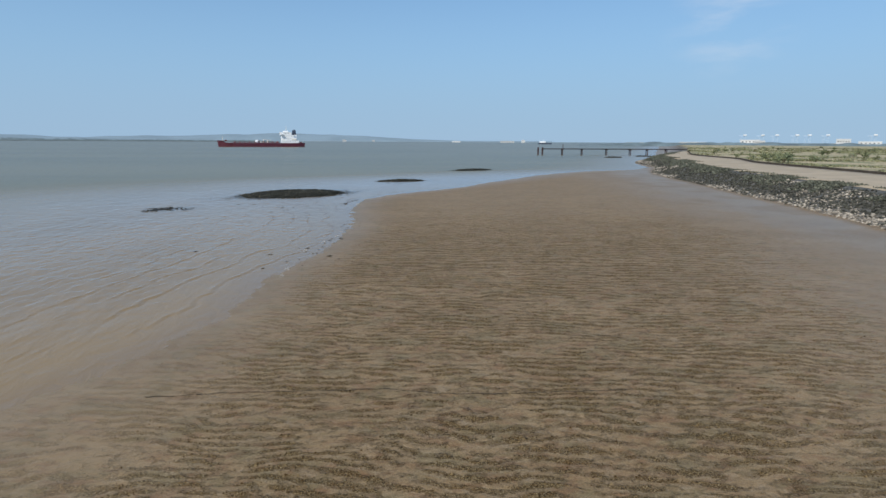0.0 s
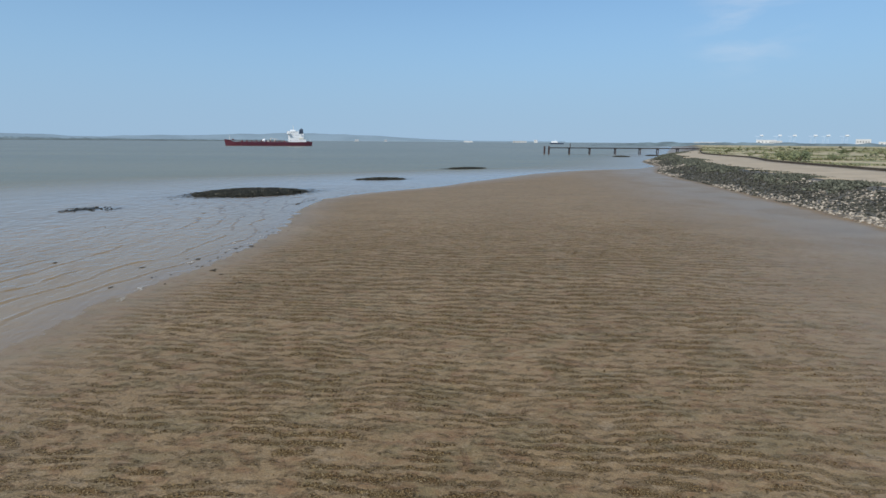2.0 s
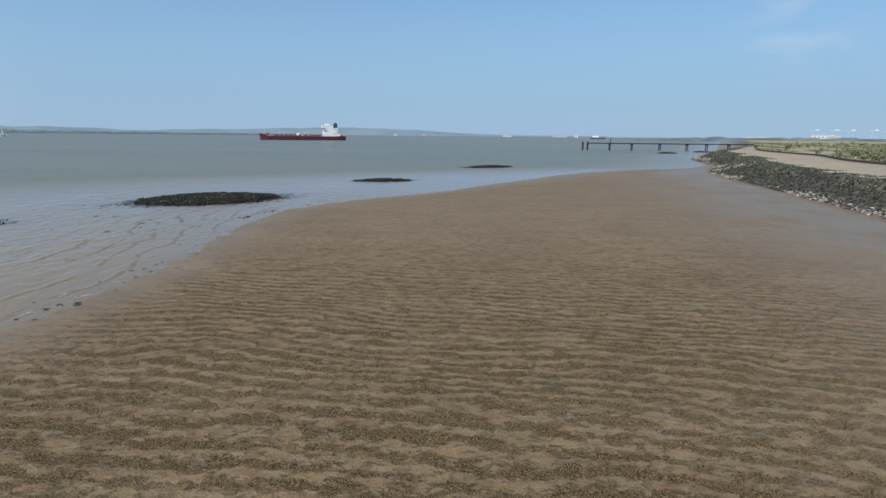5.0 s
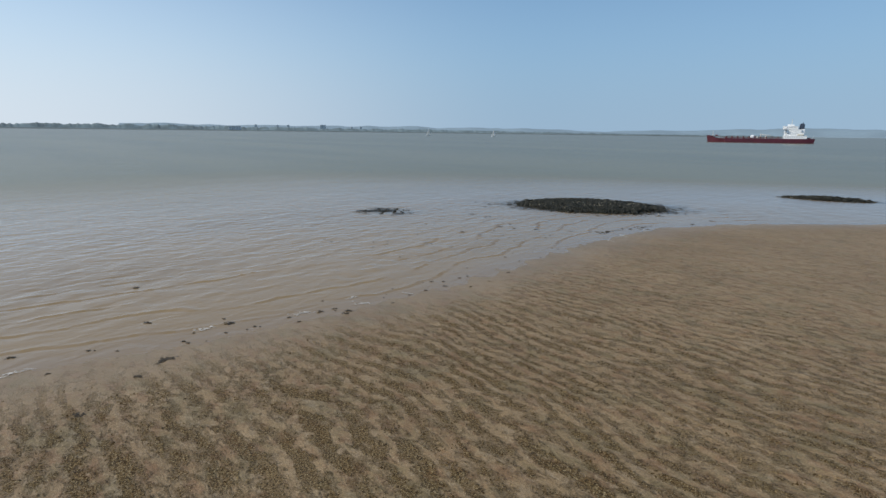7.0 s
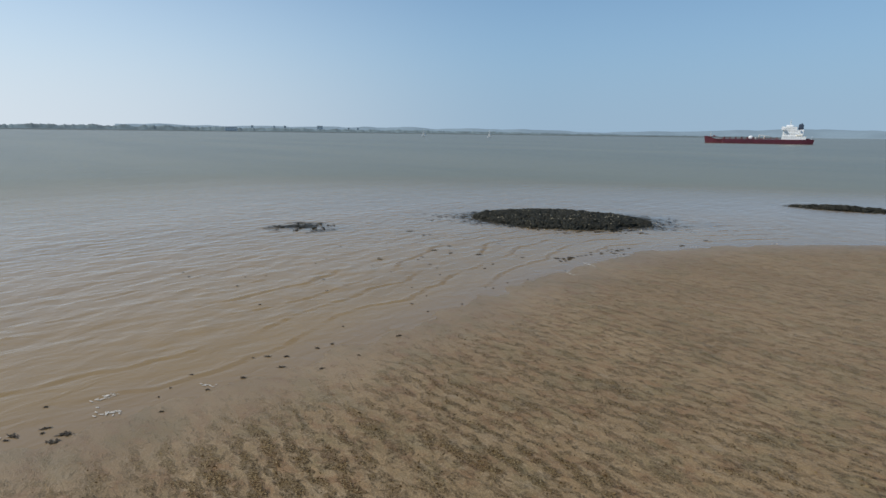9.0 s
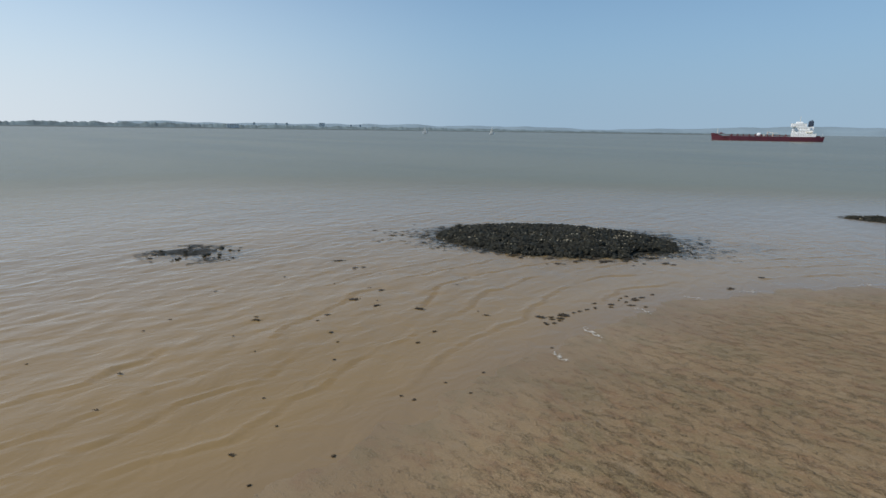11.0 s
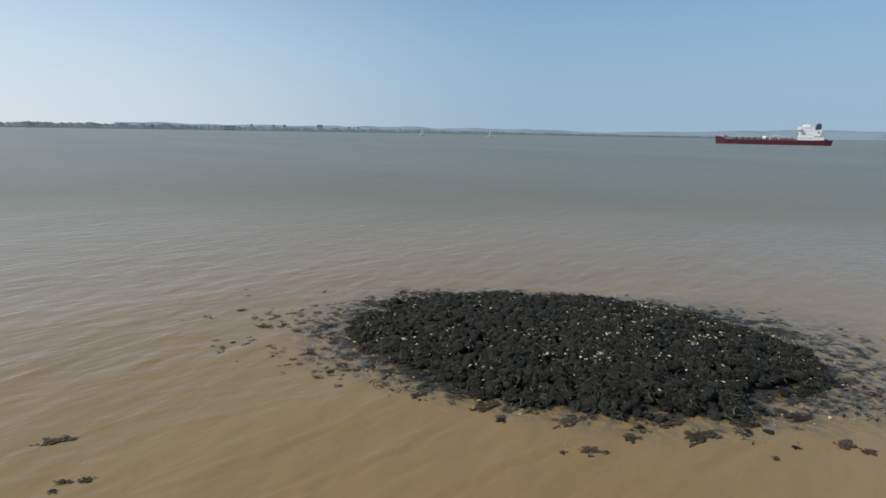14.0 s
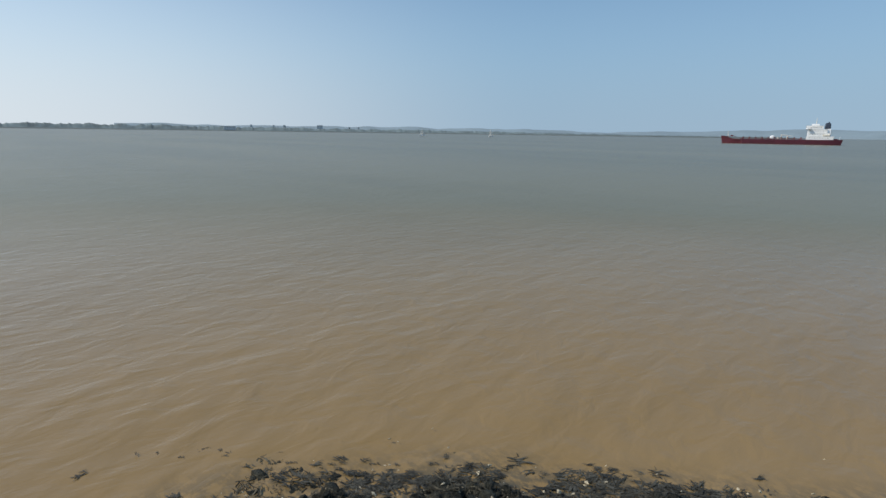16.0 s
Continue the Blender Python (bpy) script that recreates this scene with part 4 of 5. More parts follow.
    while len(rows) < n_fronds:
        a = rnd.uniform(0, 6.28)
        r = 1.2 * rnd.random() ** 0.8 if core < 0.5 else core + abs(rnd.gauss(0, spill * (0.28 + 0.9 * abs(math.cos(a)) ** 3)))
        r -= 1.2 * sunk * max(0.0, math.sin(a)) * rnd.random()
        u, v = r * half_long * math.cos(a), r * half_wide * math.sin(a)
        if fbm(np.array([u * 0.6 + 20]), np.array([v * 0.9 + 20]), seed + 5)[0] < (0.30 + 0.35 * (r - core) if core > 0.5 else 0.28 + 0.14 * r + 0.22 * rnd.random()): continue
        x, y = put(u, v)
        k = rnd.uniform(0.14, 0.50) * (1.0 if r < 1.12 else 0.75) * (0.7 if core < 0.5 else 1.0)
        rows.append((rnd.randrange(10), x, y, (-0.004 if core > 0.5 else 0.008) + 0.035 * rnd.random(), k * 1.2, k * rnd.uniform(0.7, 1.2), 0.05 + k * 0.35, radians(turn) + rnd.gauss(0, 0.6), rnd.uniform(-0.10, 0.10)))
    tagged(joined("floating_weed", TANGLES, rows, M_DROWNED, root), kind="stuff")
    return root


mound(-18.85, 77.45, 7.1, 4.85, 36, 0.44, 5200, 300, 300, 2100, 1, "broad low mound of black bladderwrack dotted with pale oyster shells", (0.10, 0.38), sunk=0.09)
mound(-29.0, 59.4, 2.4, 2.0, 40, 0.05, 40, 12, 0, 900, 2, "small half-drowned patch of dark weed in shallow water", (0.10, 0.24), 0.8, 0.05)
mound(-3.8, 104.6, 4.3, 1.6, 15, 0.24, 520, 60, 20, 260, 3, "long low bank of dark weed just above the water", (0.16, 0.40))
mound(14.0, 145.5, 5.8, 2.4, 28, 0.26, 420, 40, 20, 260, 4, "low dark weed bank off the tip of the sandbar", (0.2, 0.45))
mound(96.0, 268.0, 4.2, 2.0, 0, 0.22, 150, 20, 0, 40, 5, "small dark weed bank near the jetty", (0.35, 0.8))
mound(121.0, 292.0, 4.6, 2.0, 0, 0.22, 150, 20, 0, 40, 6, "small dark weed bank near the jetty", (0.35, 0.8))


def stray_weed():
    """Single bits of weed washed along the edge of the bar and lying in the shallows."""
    rnd = random.Random(31)
    round_mound = [(-13.4, 74.4, 1.00), (-14.4, 73.2, 0.45), (-14.7, 72.1, 0.60), (-15.1, 71.6, 0.20), (-11.1, 76.3, 0.60), (-10.7, 76.3, 0.40), (-12.9, 75.8, 0.80), (-12.0, 74.6, 0.22), (-22.6, 64.2, 0.50), (-20.7, 63.8, 0.25), (-20.7, 64.3, 0.30), (-25.5, 69.3, 0.25), (-26.2, 70.7, 0.55), (-25.9, 71.3, 0.35), (-28.3, 70.9, 0.40), (-23.2, 70.6, 0.30), (-21.7, 70.3, 0.35), (-19.0, 71.1, 0.50), (-17.5, 71.9, 0.70), (-15.7, 72.8, 0.80), (-12.1, 76.9, 0.70), (-14.2, 74.4, 0.90)]
    at_edge = [(-7.3, 33.1, 0.62), (-6.5, 32.0, 0.34), (-5.0, 30.2, 0.36), (-9.3, 36.0, 0.50), (-9.8, 31.5, 0.20), (-7.3, 39.9, 0.28), (-10.8, 29.6, 0.35), (-11.4, 33.8, 0.35), (-16.8, 35.0, 0.40), (-7.5, 40.2, 0.4), (-8.2, 39.3, 0.3), (-7.5, 45.7, 0.2)]
    in_shallows = [(-17, 62.5, .3), (-16.7, 60.9, .5), (-15.5, 61.1, .4), (-14.1, 62, .45), (-15.8, 59.1, .35), (-15.5, 58.5, .2), (-15.5, 65.4, .3), (-11.9, 63.3, .22), (-17, 57, .3), (-7.1, 73.8, .4), (-6.8, 76.9, .4), (-20.9, 64, .3)]
    spots = round_mound + at_edge + in_shallows
    for k in range(16): spots.append((-9.95 + rnd.gauss(0, 0.22), 65.0 + rnd.gauss(0, 0.55), rnd.uniform(0.15, 0.38)))
    for k in range(13): spots.append((-9.2 + rnd.gauss(0, 0.25), 68.9 + rnd.gauss(0, 0.7), rnd.uniform(0.12, 0.3)))
    for k in range(5): spots.append((-9.8 + rnd.gauss(0, 0.2), 67.0 + rnd.gauss(0, 0.5), rnd.uniform(0.12, 0.26)))
    for k in range(44):
        y = rnd.uniform(30, 63)
        spots.append((along(WATERLINE, y) + rnd.gauss(-0.2, 0.9), y, rnd.uniform(0.07, 0.22)))
    for k in range(26):
        spots.append((rnd.uniform(-22, -11), rnd.uniform(46, 66), rnd.uniform(0.07, 0.2)))
    meshes = []
    for c, f in [tangle(330 + k, 34, 1.7) for k in range(8)]:
        me = bpy.data.meshes.new("stray_weed"); me.from_pydata(c.tolist(), [], f); me.materials.append(M_SCRAP); meshes.append(me)
    for x, y, s in spots:
        o = new("stray_weed", meshes[rnd.randrange(8)])
        z = max(level(x, y), 0.0) + 0.010
        o.matrix_world = Matrix.LocRotScale((x, y, z), Euler((0, 0, rnd.uniform(0.2, 1.3))), (s * rnd.uniform(0.8, 1.2), s * rnd.uniform(0.8, 1.2), 0.25 + s * 0.2))
        tagged(o, "scrap of dark bladderwrack washed up by the waterline", "weed", "stray weed at the waterline")


stray_weed()


def weed_line():
    """A wavering line of dark crumbs that one tide left across the bar."""
    rnd = random.Random(52)
    line = np.array([(-10.72, 12.17), (-9.01, 12.06), (-7.40, 12.22), (-5.69, 12.19), (-3.97, 12.16), (-2.60, 12.22), (-1.55, 11.94), (-0.53, 11.74), (1.18, 11.66), (2.93, 11.71), (4.88, 11.74)])
    rows = []
    for x in np.arange(line[0, 0], line[-1, 0], 0.07):
        y = float(np.interp(x, line[:, 0], line[:, 1])) + 0.02 * math.sin(x * 7.3) + rnd.gauss(0, 0.012)
        if bump1(x * 0.9, 66) < 0.34: continue
        s = rnd.uniform(0.10, 0.20)
        rows.append((rnd.randrange(8), x, y, level(x, y) + 0.012, s * 1.3, s * 0.42, s * 0.5, rnd.gauss(0, 0.15), 0.0))
    tagged(joined("weed_line", FRONDS, rows, M_SCRAP), "thin wavering line of dark weed crumbs across the sand", "weed", kind="stuff")


def foam():
    rnd = random.Random(44)
    rows = []
    for x, y, n, turn, ln in ((-8.9, 41.4, 20, 70, 0.4), (-7.7, 43.6, 10, 20, 0.3), (-8.3, 64.5, 40, -38, 0.7), (-7.9, 62.0, 22, -40, 0.5), (-9.3, 35.1, 30, 60, 0.4), (-9.3, 29.4, 40, 80, 0.6), (-8.5, 38.6, 26, 60, 0.5), (-8.0, 41.1, 18, 10, 0.4), (-8.3, 68.1, 14, -30, 0.4), (-7.5, 71.2, 10, 0, 0.4), (-6.3, 74, 12, 40, 0.5), (-3.2, 79, 14, 40, 0.6), (-1.8, 80.6, 10, 40, 0.5), (-9.2, 27.5, 18, 80, 0.5)):
        a = radians(turn)
        for _ in range(n):
            u = rnd.gauss(0, ln * 0.55)
            v = rnd.gauss(0, 0.07) + 0.10 * math.sin(u * 5) + 0.05 * math.sin(u * 13 + n)
            s = rnd.uniform(0.05, 0.17) * (0.6 + 0.5 * math.exp(-u * u * 4))
            px, py = x + u * math.cos(a) - v * math.sin(a), y + u * math.sin(a) + v * math.cos(a)
            rows.append((rnd.randrange(8), px, py, max(level(px, py), 0) + 0.022, s * 1.3, s * 0.55, s * 0.3, a + rnd.gauss(0, 0.5), 0.0))
    tagged(joined("foam", FRONDS, rows, M_FOAM), "thin streaks of off-white foam at the edge of the wet sand", "foam", kind="stuff")


foam()
weed_line()


# ---- the jetty ----
def jetty():
    root = thing("jetty", pose(70, 320, -0.7), "long dark timber and steel jetty on slender piles", "jetty")
    end = 88.0
    for n, x in enumerate((0.5, 3.0, 14.5, 26, 40.5, 54.5, 64.6, 76.0)):
        ground_z = level(70 + x, 320)
        for dy in (-1.1, 1.1):
            bm = bmesh.new()
            rod(bm, (x, dy, min(ground_z, 0) - 0.6), (x, dy, 4.3 if n > 1 else 5.0), 0.27, 0.24, 10)
            part("pile", bm, M_RUST, root)
        bm = bmesh.new()
        box(bm, x, 0, 3.45, 0.5, 3.2, 0.4, 0.04)
        part("cross_beam", bm, M_TIMBER, root)
    bm = bmesh.new()
    rod(bm, (14.5, -1.5, 4.0), (14.5, -1.5, 6.8), 0.22, 0.18, 8)
    part("light_pole", bm, M_RUST, root)
    for dy in (-1.2, 1.2):
        bm = bmesh.new()
        box(bm, (end + 3) / 2, dy, 3.9, end - 3, 0.4, 0.34, 0.03)
        part("beam", bm, M_TIMBER, root)
    deck = bpy.data.meshes.new("deck_plank")
    bm = bmesh.new(); box(bm, 0, 0, 0, 0.46, 3.2, 0.14, 0.02); bm.to_mesh(deck); bm.free(); deck.materials.append(M_TIMBER)
    for k in range(170):
        o = new("deck_plank", deck); o.parent = root
        o.location = (3.2 + 0.5 * k, 0, 4.24)


jetty()


# ---- the tanker ----
def tanker():
    L, half = 91.0, 7.4
    root = thing("tanker", pose(-214.7, 633.5, -2.0, 0, 0, 15.3), "red-hulled coastal tanker with white bridge house aft, under way", "ship")

    def beam(s):
        return half * min(1.0, (max(s, 0.0) / 0.17) ** 0.55) * (1 - 0.28 * max(0, (s - 0.86) / 0.14) ** 2)

    def sheer(s):
        return 6.3 + 2.6 * smooth(np.array(s), 0.10, 0.02) + 0.3 * max(0, (s - 0.8) / 0.2)

    def loft(levels, s0=0.0, s1=1.0, n=44):
        bm = bmesh.new()
        rows = []
        for i in range(n + 1):
            s = s0 + (s1 - s0) * i / n
            top = float(sheer(s))
            ring = []
            for zf in levels:
                z = zf if zf == 0 or zf > 1.5 else zf * top
                rake = (1 - min(1, s / 0.05)) * (-1.6 * (z / top)) + max(0, (s - 0.97) / 0.03) * 1.2 * (z / top)
                flare = 0.80 + 0.20 * min(1.0, max(0, z / top)) if s < 0.16 else 1.0
                ring.append((s * L + rake, beam(s) * flare + 0.04, z))
            rows.append([bm.verts.new((x, -b, z)) for x, b, z in ring] + [bm.verts.new((x, b, z)) for x, b, z in reversed(ring)])
        for p, q in zip(rows, rows[1:]):
            for k in range(len(p) - 1): bm.faces.new((p[k], q[k], q[k + 1], p[k + 1]))
        bm.faces.new(rows[0]); bm.faces.new(rows[-1][::-1])
        bmesh.ops.recalc_face_normals(bm, faces=bm.faces)
        return bm

    part("hull", loft((2.52, 0.62, 0.8, 1.0)), M_RED, root)
    part("boot_topping", loft((0.0, 2.0, 2.5)), M_BOOT, root, "darker red band at the waterline")
    bm = bmesh.new()
    box(bm, 44, 0, 5.6, 68, 13.6, 0.6, 0.05); part("deck", bm, M_DECK, root, "red oxide deck")
    bm = bmesh.new()
    box(bm, 6.5, 0, 8.2, 9, 8, 0.35, 0.05); part("forecastle_deck", bm, M_DECK, root)
    for k in range(5):
        bm = bmesh.new(); rod(bm, (14, -3 + 1.5 * k, 7.0), (64, -3 + 1.5 * k, 7.0), 0.22, sides=8)
        part("cargo_pipe", bm, M_DECK, root)
    for k in range(9):
        bm = bmesh.new(); box(bm, 16 + 5.6 * k, 0, 6.1, 0.5, 8.5, 0.8, 0.03); part("pipe_support", bm, M_DECK, root)
    for k in range(10):
        for sgn in (-1, 1):
            bm = bmesh.new(); rod(bm, (17 + 5 * k, 4.6 * sgn, 6.1), (17 + 5 * k, 4.6 * sgn, 7.9 + 0.5 * (k % 3 == 0)), 0.35, 0.3, 8)
            bmesh.ops.create_uvsphere(bm, u_segments=8, v_segments=5, radius=0.5, matrix=Matrix.Translation((17 + 5 * k, 4.6 * sgn, 7.9)))
            part("tank_vent", bm, M_DECK, root)
    bm = bmesh.new(); box(bm, 40.0, -2.5, 6.2, 3.6, 4.2, 3.4, 0.9); part("manifold_tank", bm, M_WHITE, root, "white manifold tank")
    bm = bmesh.new(); rod(bm, (47, 0, 6.1), (47, 0, 10.6), 0.55, 0.45, 10); rod(bm, (47, 0, 10.2), (55.5, 0, 9.2), 0.32, 0.2, 8)
    part("hose_crane", bm, M_CREAM, root, "cream hose-handling crane")
    for x, h in ((44.2, 2.0), (51.5, 2.8)):
        bm = bmesh.new(); box(bm, x, -3.5, 6.2, 1.2, 1.2, h, 0.1); part("valve_house", bm, M_CREAM, root)
    bm = bmesh.new(); rod(bm, (4.2, 0, 8.4), (4.2, 0, 13.4), 0.28, 0.12, 8); rod(bm, (4.2, -1.2, 12.2), (4.2, 1.2, 12.2), 0.1, sides=6)
    part("foremast", bm, M_CREAM, root)
    for sgn in (-1, 1):
        bm = bmesh.new(); box(bm, 7.5, 2 * sgn, 8.5, 2.2, 1.6, 1.0, 0.25); part("windlass", bm, M_DECK, root)
        bm = bmesh.new()
        rod(bm, (12, 6.7 * sgn, 7.2), (66, 6.9 * sgn, 7.2), 0.07, sides=5)
        for k in range(19): rod(bm, (12 + 3 * k, 6.75 * sgn, 6.1), (12 + 3 * k, 6.75 * sgn, 7.2), 0.06, sides=5)
        part("deck_rail", bm, M_DECK, root)
    house = thing("bridge_house", Matrix(), "", "")
    for key in list(house.keys()): del house[key]
    house.parent = root
    for k, (x0, x1, w, z0, z1) in enumerate(((66.0, 85.5, 13.4, 6.2, 9.3), (66.4, 83.0, 12.6, 9.3, 12.3), (66.4, 80.5, 12.0, 12.3, 15.2), (65.0, 77.5, 12.0, 15.2, 18.2))):
        bm = bmesh.new(); box(bm, (x0 + x1) / 2, 0, z0 + 0.002 * k, x1 - x0, w, z1 - z0, 0.12)
        part("deckhouse_tier", bm, M_WHITE, house)
        bm = bmesh.new(); box(bm, (x0 + x1) / 2, 0, z1 - 0.06, x1 - x0 + 0.3, w + 0.3, 0.16, 0.03)
        part("deck_edge", bm, M_WHITE, house)
    pane = bpy.data.meshes.new("window"); bm = bmesh.new(); box(bm, 0, 0, 0, 0.42, 0.1, 0.5, 0.03); bm.to_mesh(pane); bm.free(); pane.materials.append(M_GLASS)
    for tier, (z, w, x0, n) in enumerate(((7.6, 6.72, 68, 8), (10.6, 6.32, 68, 7), (13.5, 6.02, 68, 6), (16.6, 6.02, 66.2, 9))):
        for k in range(n):
            for sgn in (-1, 1):
                o = new("window", pane); o.parent = house
                o.location = (x0 + (1.9 if tier < 3 else 1.15) * k, sgn * w, z)
    wide_pane = bpy.data.meshes.new("bridge_window"); bm = bmesh.new(); box(bm, 0, 0, 0, 0.12, 0.95, 1.0, 0.03); bm.to_mesh(wide_pane); bm.free(); wide_pane.materials.append(M_GLASS)
    for k in range(10):
        o = new("bridge_window", wide_pane); o.parent = house; o.location = (64.96, -5.2 + 1.15 * k, 16.6)
    for sgn in (-1, 1):
        bm = bmesh.new(); box(bm, 66.6, sgn * 7.4, 15.2, 2.8, 3.0, 1.3, 0.1); part("bridge_wing", bm, M_WHITE, house)
        bm = bmesh.new(); box(bm, 80.0, sgn * 6.0, 9.4, 5.5, 1.8, 1.7, 0.5); part("lifeboat", bm, M_CREAM, root)
    bm = bmesh.new(); box(bm, 71.5, 0, 18.2, 5.5, 5.0, 1.6, 0.2); part("radar_deck", bm, M_WHITE, house)
    bm = bmesh.new(); rod(bm, (72, 0, 19.6), (72, 0, 25.0), 0.32, 0.12, 8); rod(bm, (72, -2.2, 22.6), (72, 2.2, 22.6), 0.13, sides=6); rod(bm, (72, -1.3, 21.2), (72, 1.3, 21.2), 0.16, sides=6)
    part("radar_mast", bm, M_CREAM, root)
    bm = bmesh.new(); box(bm, 81.0, 0, 9.0, 5.4, 5.6, 6.5, 0.4, 0, 0.85); part("funnel_casing", bm, M_WHITE, root)
    bm = bmesh.new(); box(bm, 80.6, 0, 15.4, 4.4, 4.2, 5.4, 0.8, 0, 0.9); part("funnel", bm, M_NAVY, root, "dark blue funnel")
    for sgn in (-0.8, 0.8):
        bm = bmesh.new(); rod(bm, (80.8, sgn, 20.6), (81.2, sgn, 21.6), 0.35, 0.35, 8); part("exhaust_pipe", bm, M_NAVY, root)
    bm = bmesh.new(); rod(bm, (90, 0, 6.3), (90.6, 0, 9.6), 0.1, 0.06, 6); part("ensign_staff", bm, M_WHITE, root)
    bm = bmesh.new(); box(bm, 87, 0, 6.4, 3.2, 6, 0.9, 0.15); part("mooring_winch", bm, M_DECK, root)


tanker()


def sailing_boat(x, y, turn, lean):
    root = thing("sailing_boat", pose(x, y, 0.0, 0, 0, turn), "small distant yacht with white sails set", "boat", "distant yachts")
    bm = bmesh.new()
    rows = []
    for i in range(13):
        s = i / 12
        b = 1.5 * math.sin(math.pi * (0.12 + 0.88 * s) ** 0.8) ** 0.7 + 0.05
        rows.append([bm.verts.new((s * 9 - 4.5, yy * b, zz)) for yy, zz in ((-1, 1.0), (-0.8, 0.1), (0, -0.5), (0.8, 0.1), (1, 1.0))])
    for p, q in zip(rows, rows[1:]):
        for k in range(4): bm.faces.new((p[k], q[k], q[k + 1], p[k + 1]))
        bm.faces.new((p[4], q[4], q[0], p[0]))
    bm.faces.new(rows[0]); bm.faces.new(rows[-1][::-1])
    part("hull", bm, M_WHITE, root)
    bm = bmesh.new(); rod(bm, (0.6, 0, 0.8), (0.6, lean, 12.4), 0.14, 0.09, 8); part("mast", bm, M_CREAM, root)
    bm = bmesh.new(); rod(bm, (0.6, 0, 1.9), (-3.9, -0.4, 1.9), 0.1, sides=6); part("boom", bm, M_CREAM, root)
    for name, a, b, c in (("mainsail", (0.45, 0, 2.1), (-3.8, -0.4, 2.1), (0.45, lean * 0.95, 12.0)), ("jib", (4.2, 0, 1.3), (0.9, -0.7, 1.6), (0.75, lean * 0.85, 10.6))):
        bm = bmesh.new()
        a, b, c = Vector(a), Vector(b), Vector(c)
        grid = []
        for i in range(9):
            t = i / 8
            l, r = a.lerp(c, t), b.lerp(c, t)
            grid.append([bm.verts.new(l.lerp(r, k / 5) + Vector((0, -0.5 * math.sin(math.pi * k / 5) * (1 - t), 0))) for k in range(6)])
        for p, q in zip(grid, grid[1:]):
            for k in range(5): bm.faces.new((p[k], p[k + 1], q[k + 1], q[k]))
        bmesh.ops.solidify(bm, geom=bm.faces[:], thickness=0.03)
        part(name, bm, M_SAIL, root, flat=False)


sailing_boat(-725.6, 718.7, 60, 1.5)
sailing_boat(-642.0, 798.0, 75, 1.3)


# ---- the far side of the estuary ----
def polar(az, d):
    return (-math.sin(radians(az)) * d, 40 + math.cos(radians(az)) * d)


def ridge(name, az0, az1, dist, crest, deep, material, label, step=0.25):
    """A long low rise of land across the water; crest(az) is its height."""
    bm = bmesh.new()
    prev = None
    for az in np.arange(az0, az1 + step / 2, step):
        d, h = dist(az), crest(az)
        ring = [bm.verts.new((*polar(az, d + o), z)) for o, z in ((0, -0.8), (6, 0.8), (deep * 0.3, h * 0.55), (deep * 0.6, h), (deep, h * 0.7), (deep * 1.4, -0.8))]
        if prev:
            for k in range(5): bm.faces.new((prev[k], prev[k + 1], ring[k + 1], ring[k]))
        prev = ring
    bmesh.ops.recalc_face_normals(bm, faces=bm.faces)
    return tagged(part(name, bm, material, flat=False), label, "far shore", kind="structure")


def shore_dist(az):
    return 2500 + 5 * (az - 45)


def tree_tops(az):
    """The uneven height of the woods on the far bank, tallest up the estuary."""
    base = 7 + 9 * float(smooth(np.array(az), 22, 50)) + 7 * float(smooth(np.array(az), 52, 72))
    return base * (0.42 + 0.70 * bump1(az * 0.9, 51) + 0.55 * (bump1(az * 4.5, 52) - 0.3))


# the haze over these ridges lies in their material colour alone
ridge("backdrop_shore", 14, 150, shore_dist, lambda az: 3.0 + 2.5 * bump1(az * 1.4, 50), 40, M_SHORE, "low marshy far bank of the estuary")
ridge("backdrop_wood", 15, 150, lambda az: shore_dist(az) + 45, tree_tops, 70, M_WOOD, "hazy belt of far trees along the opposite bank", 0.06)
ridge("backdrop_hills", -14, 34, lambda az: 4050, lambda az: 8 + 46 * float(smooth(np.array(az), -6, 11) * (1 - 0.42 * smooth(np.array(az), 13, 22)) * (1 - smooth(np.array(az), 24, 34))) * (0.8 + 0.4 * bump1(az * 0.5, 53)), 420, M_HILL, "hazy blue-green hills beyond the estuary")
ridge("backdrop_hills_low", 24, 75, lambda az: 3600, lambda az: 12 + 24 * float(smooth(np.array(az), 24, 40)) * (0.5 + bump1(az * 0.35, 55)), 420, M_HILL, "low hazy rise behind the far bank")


def far_building(az, d, wide, high, word, storeys=4, material=None):
    x, y = polar(az, d)
    root = thing("far_building", pose(x, y, 0, 0, 0, az), word, "building", "far buildings")
    bm = bmesh.new(); box(bm, 0, 0, -1, wide, wide * 0.5, high + 1, 0.3); part("block", bm, material or M_BUILD, root)
    bm = bmesh.new(); box(bm, 0, 0, high + 0.004, wide * 1.02, wide * 0.52, 1.0, 0.2); part("roof", bm, M_BUILD, root)
    pane = bpy.data.meshes.new("window"); bm = bmesh.new(); box(bm, 0, 0, 0, wide * 0.07, 0.4, high / storeys * 0.28, 0.05); bm.to_mesh(pane); bm.free(); pane.materials.append(M_GLASS)
    for i in range(storeys):
        for k in range(5):
            o = new("window", pane); o.parent = root
            o.location = (wide * (-0.36 + 0.18 * k), -wide * 0.25, high * (i + 0.25) / storeys)


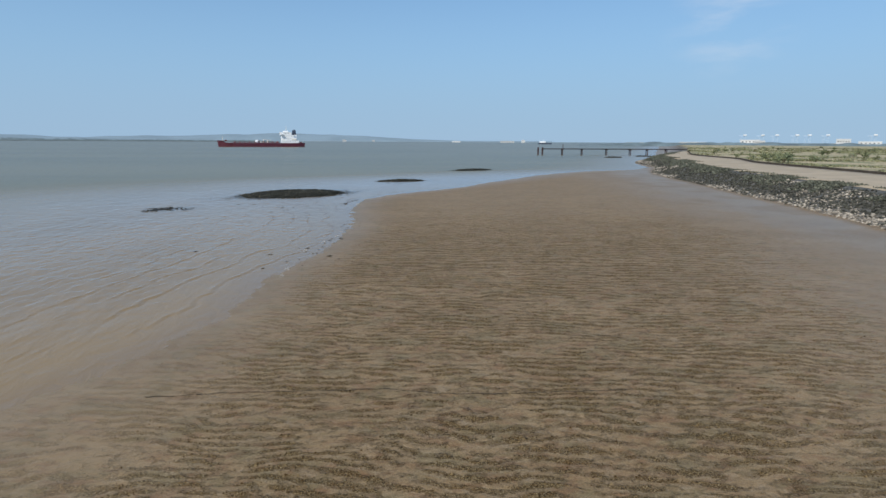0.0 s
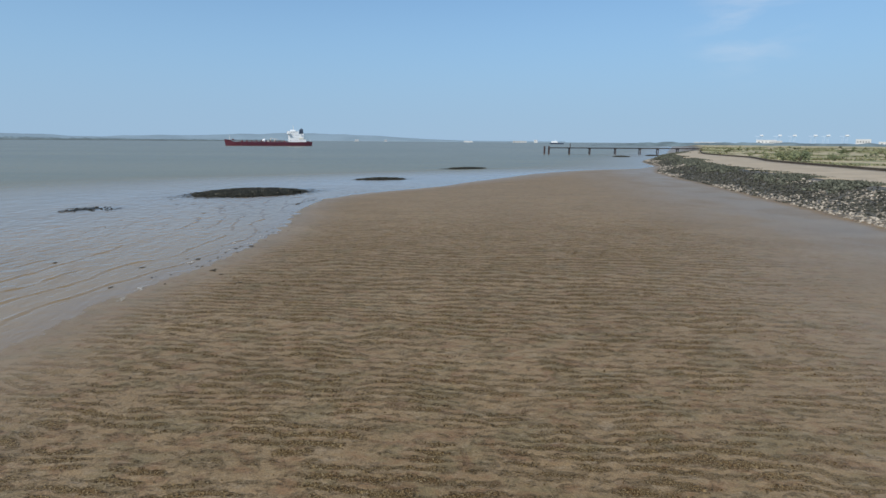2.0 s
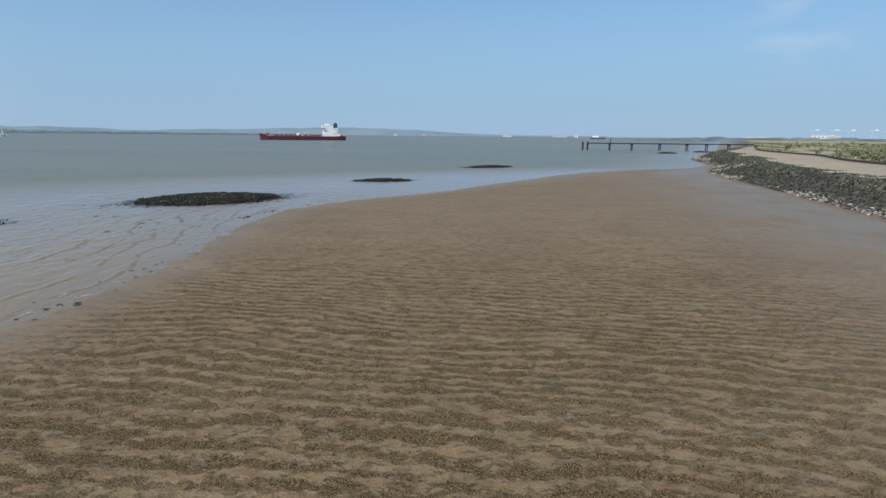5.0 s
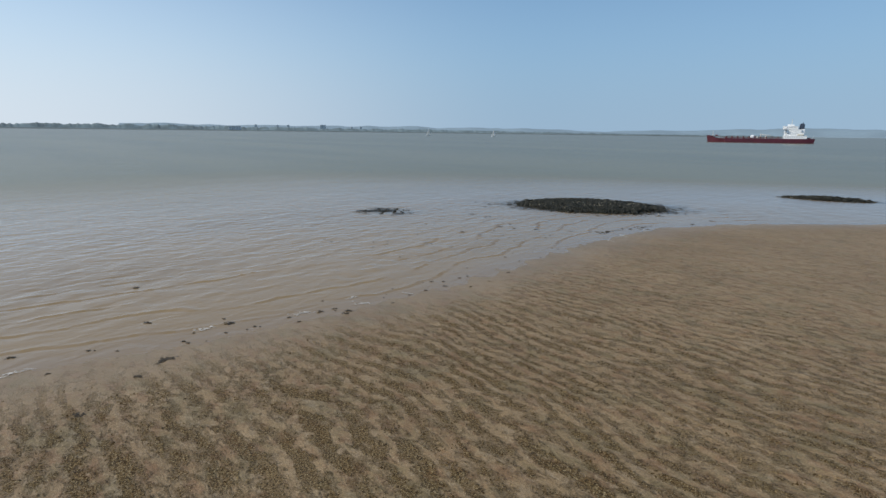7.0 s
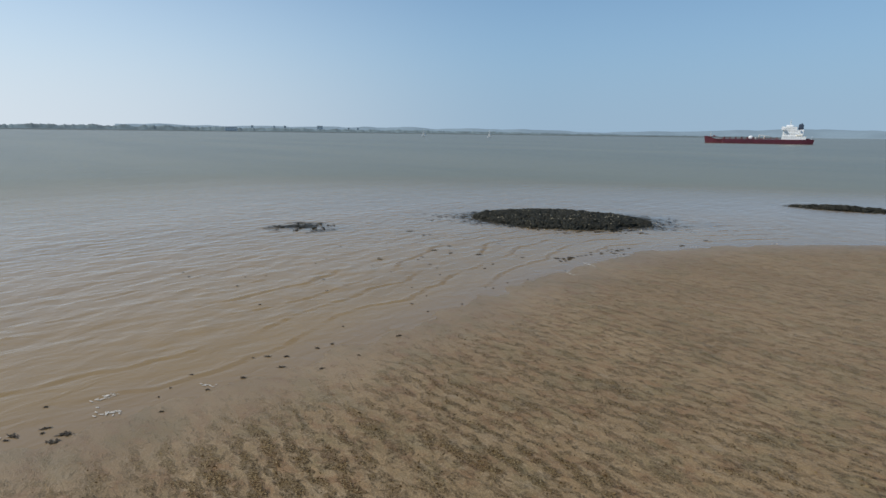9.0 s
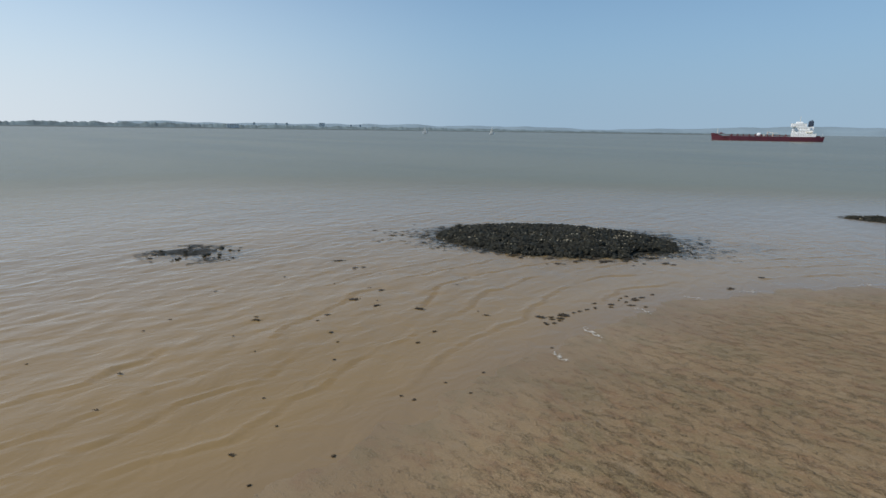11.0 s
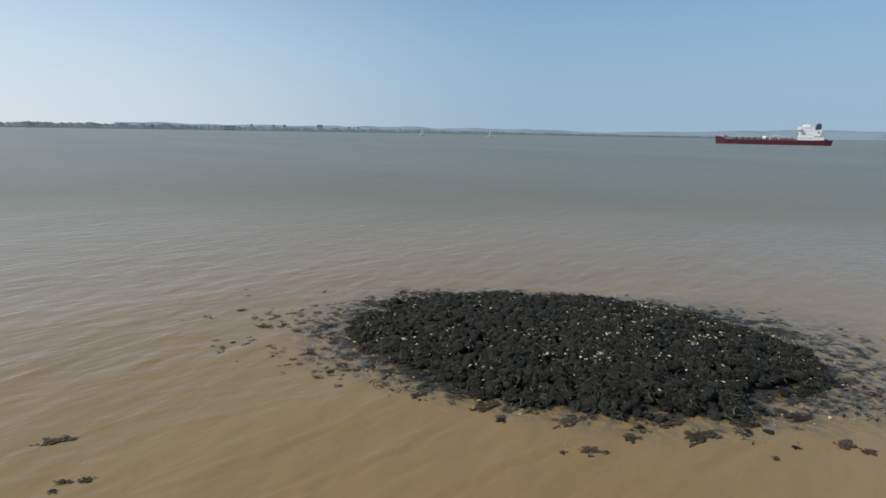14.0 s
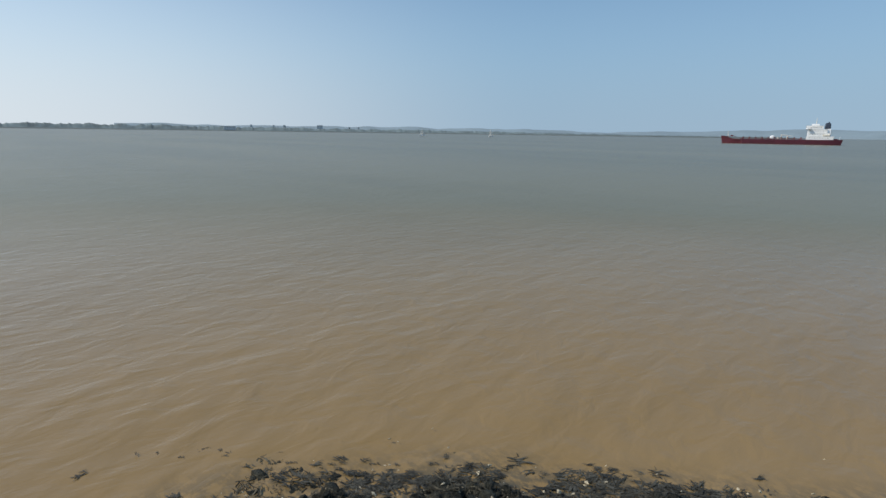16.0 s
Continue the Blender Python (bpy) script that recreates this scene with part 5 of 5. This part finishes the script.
for az, d, w, h in ((57.3, 2700, 26, 30), (60.6, 2700, 10, 28), (61.6, 2700, 9, 27), (63.6, 2690, 10, 28), (65.5, 2640, 50, 20), (54.5, 2700, 8, 24), (53.6, 2680, 8, 24)):
    far_building(az, d, w, h, "pale far block of flats among trees on the opposite bank", 6)
for az, d, w, h in ((-4.4, 2900, 44, 6), (-9.6, 2900, 70, 8), (-11.2, 2850, 18, 13), (6.9, 3300, 22, 10), (4.0, 3300, 16, 9)):
    far_building(az, d, w, h, "small white far building by the water", 2)


def far_ship():
    x, y = polar(-13.5, 1500)
    root = thing("far_ship", pose(x, y, 0, 0, 0, -8), "small far ship with pale upperworks off the jetty", "ship")
    bm = bmesh.new(); box(bm, 0, 0, -0.5, 36, 7, 4.2, 0.8); part("hull", bm, M_NAVY, root)
    bm = bmesh.new(); box(bm, -6, 0, 3.7, 16, 6, 4.0, 0.4); part("upperworks", bm, M_WHITE, root)
    bm = bmesh.new(); rod(bm, (-4, 0, 7.6), (-4, 0, 13), 0.4, 0.2, 6); part("mast", bm, M_WHITE, root)


far_ship()


# ---- works and cranes far inland ----
def land_rise():
    bm = bmesh.new()
    prev = None
    for az in np.arange(-60, -16.9, 0.25):
        h = 1 + (3 + 6 * bump1(az * 1.3, 61)) * float(smooth(np.array(-az), 17, 24))
        ring = [bm.verts.new((*polar(az, d), z)) for d, z in ((1050, -0.6), (1080, h), (1300, h * 0.9), (1400, 1.0))]
        if prev:
            for k in range(3): bm.faces.new((prev[k], prev[k + 1], ring[k + 1], ring[k]))
        prev = ring
    bmesh.ops.recalc_face_normals(bm, faces=bm.faces)
    # takes the same haze-tinted tree colour as the far bank
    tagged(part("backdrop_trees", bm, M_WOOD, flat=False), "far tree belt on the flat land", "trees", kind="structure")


land_rise()


def quay_crane(az, d):
    x, y = polar(az, d)
    root = thing("quay_crane", pose(x, y, 2, 0, 0, az + 20), "tall pale blue quay crane with white machinery house, hazy with distance", "crane", "quay cranes")
    for sx in (-9, 9):
        for sy in (-8, 8):
            bm = bmesh.new(); rod(bm, (sx, sy, -2), (sx * 0.85, sy, 36), 0.5, 0.45, 6); part("leg", bm, M_CRANE, root)
    bm = bmesh.new(); box(bm, 0, 0, 35, 40, 2.4, 1.6, 0.2); part("boom", bm, M_CRANE, root)
    bm = bmesh.new(); box(bm, 8, 0, 37.2, 13, 8, 5.0, 0.4); part("machinery_house", bm, M_WHITE, root, "white machinery house")


for az in (-31.2, -32.6, -33.7, -35.2, -36.1, -37.4, -40.6, -44):
    quay_crane(az, 3000)
for az, d, w, h in ((-32.2, 1500, 42, 13), (-33.0, 1480, 22, 11), (-39.2, 1450, 26, 15), (-41.0, 1460, 40, 10), (-27.5, 1480, 60, 7)):
    far_building(az, d, w, h, "white works building far across the flat land", 2)
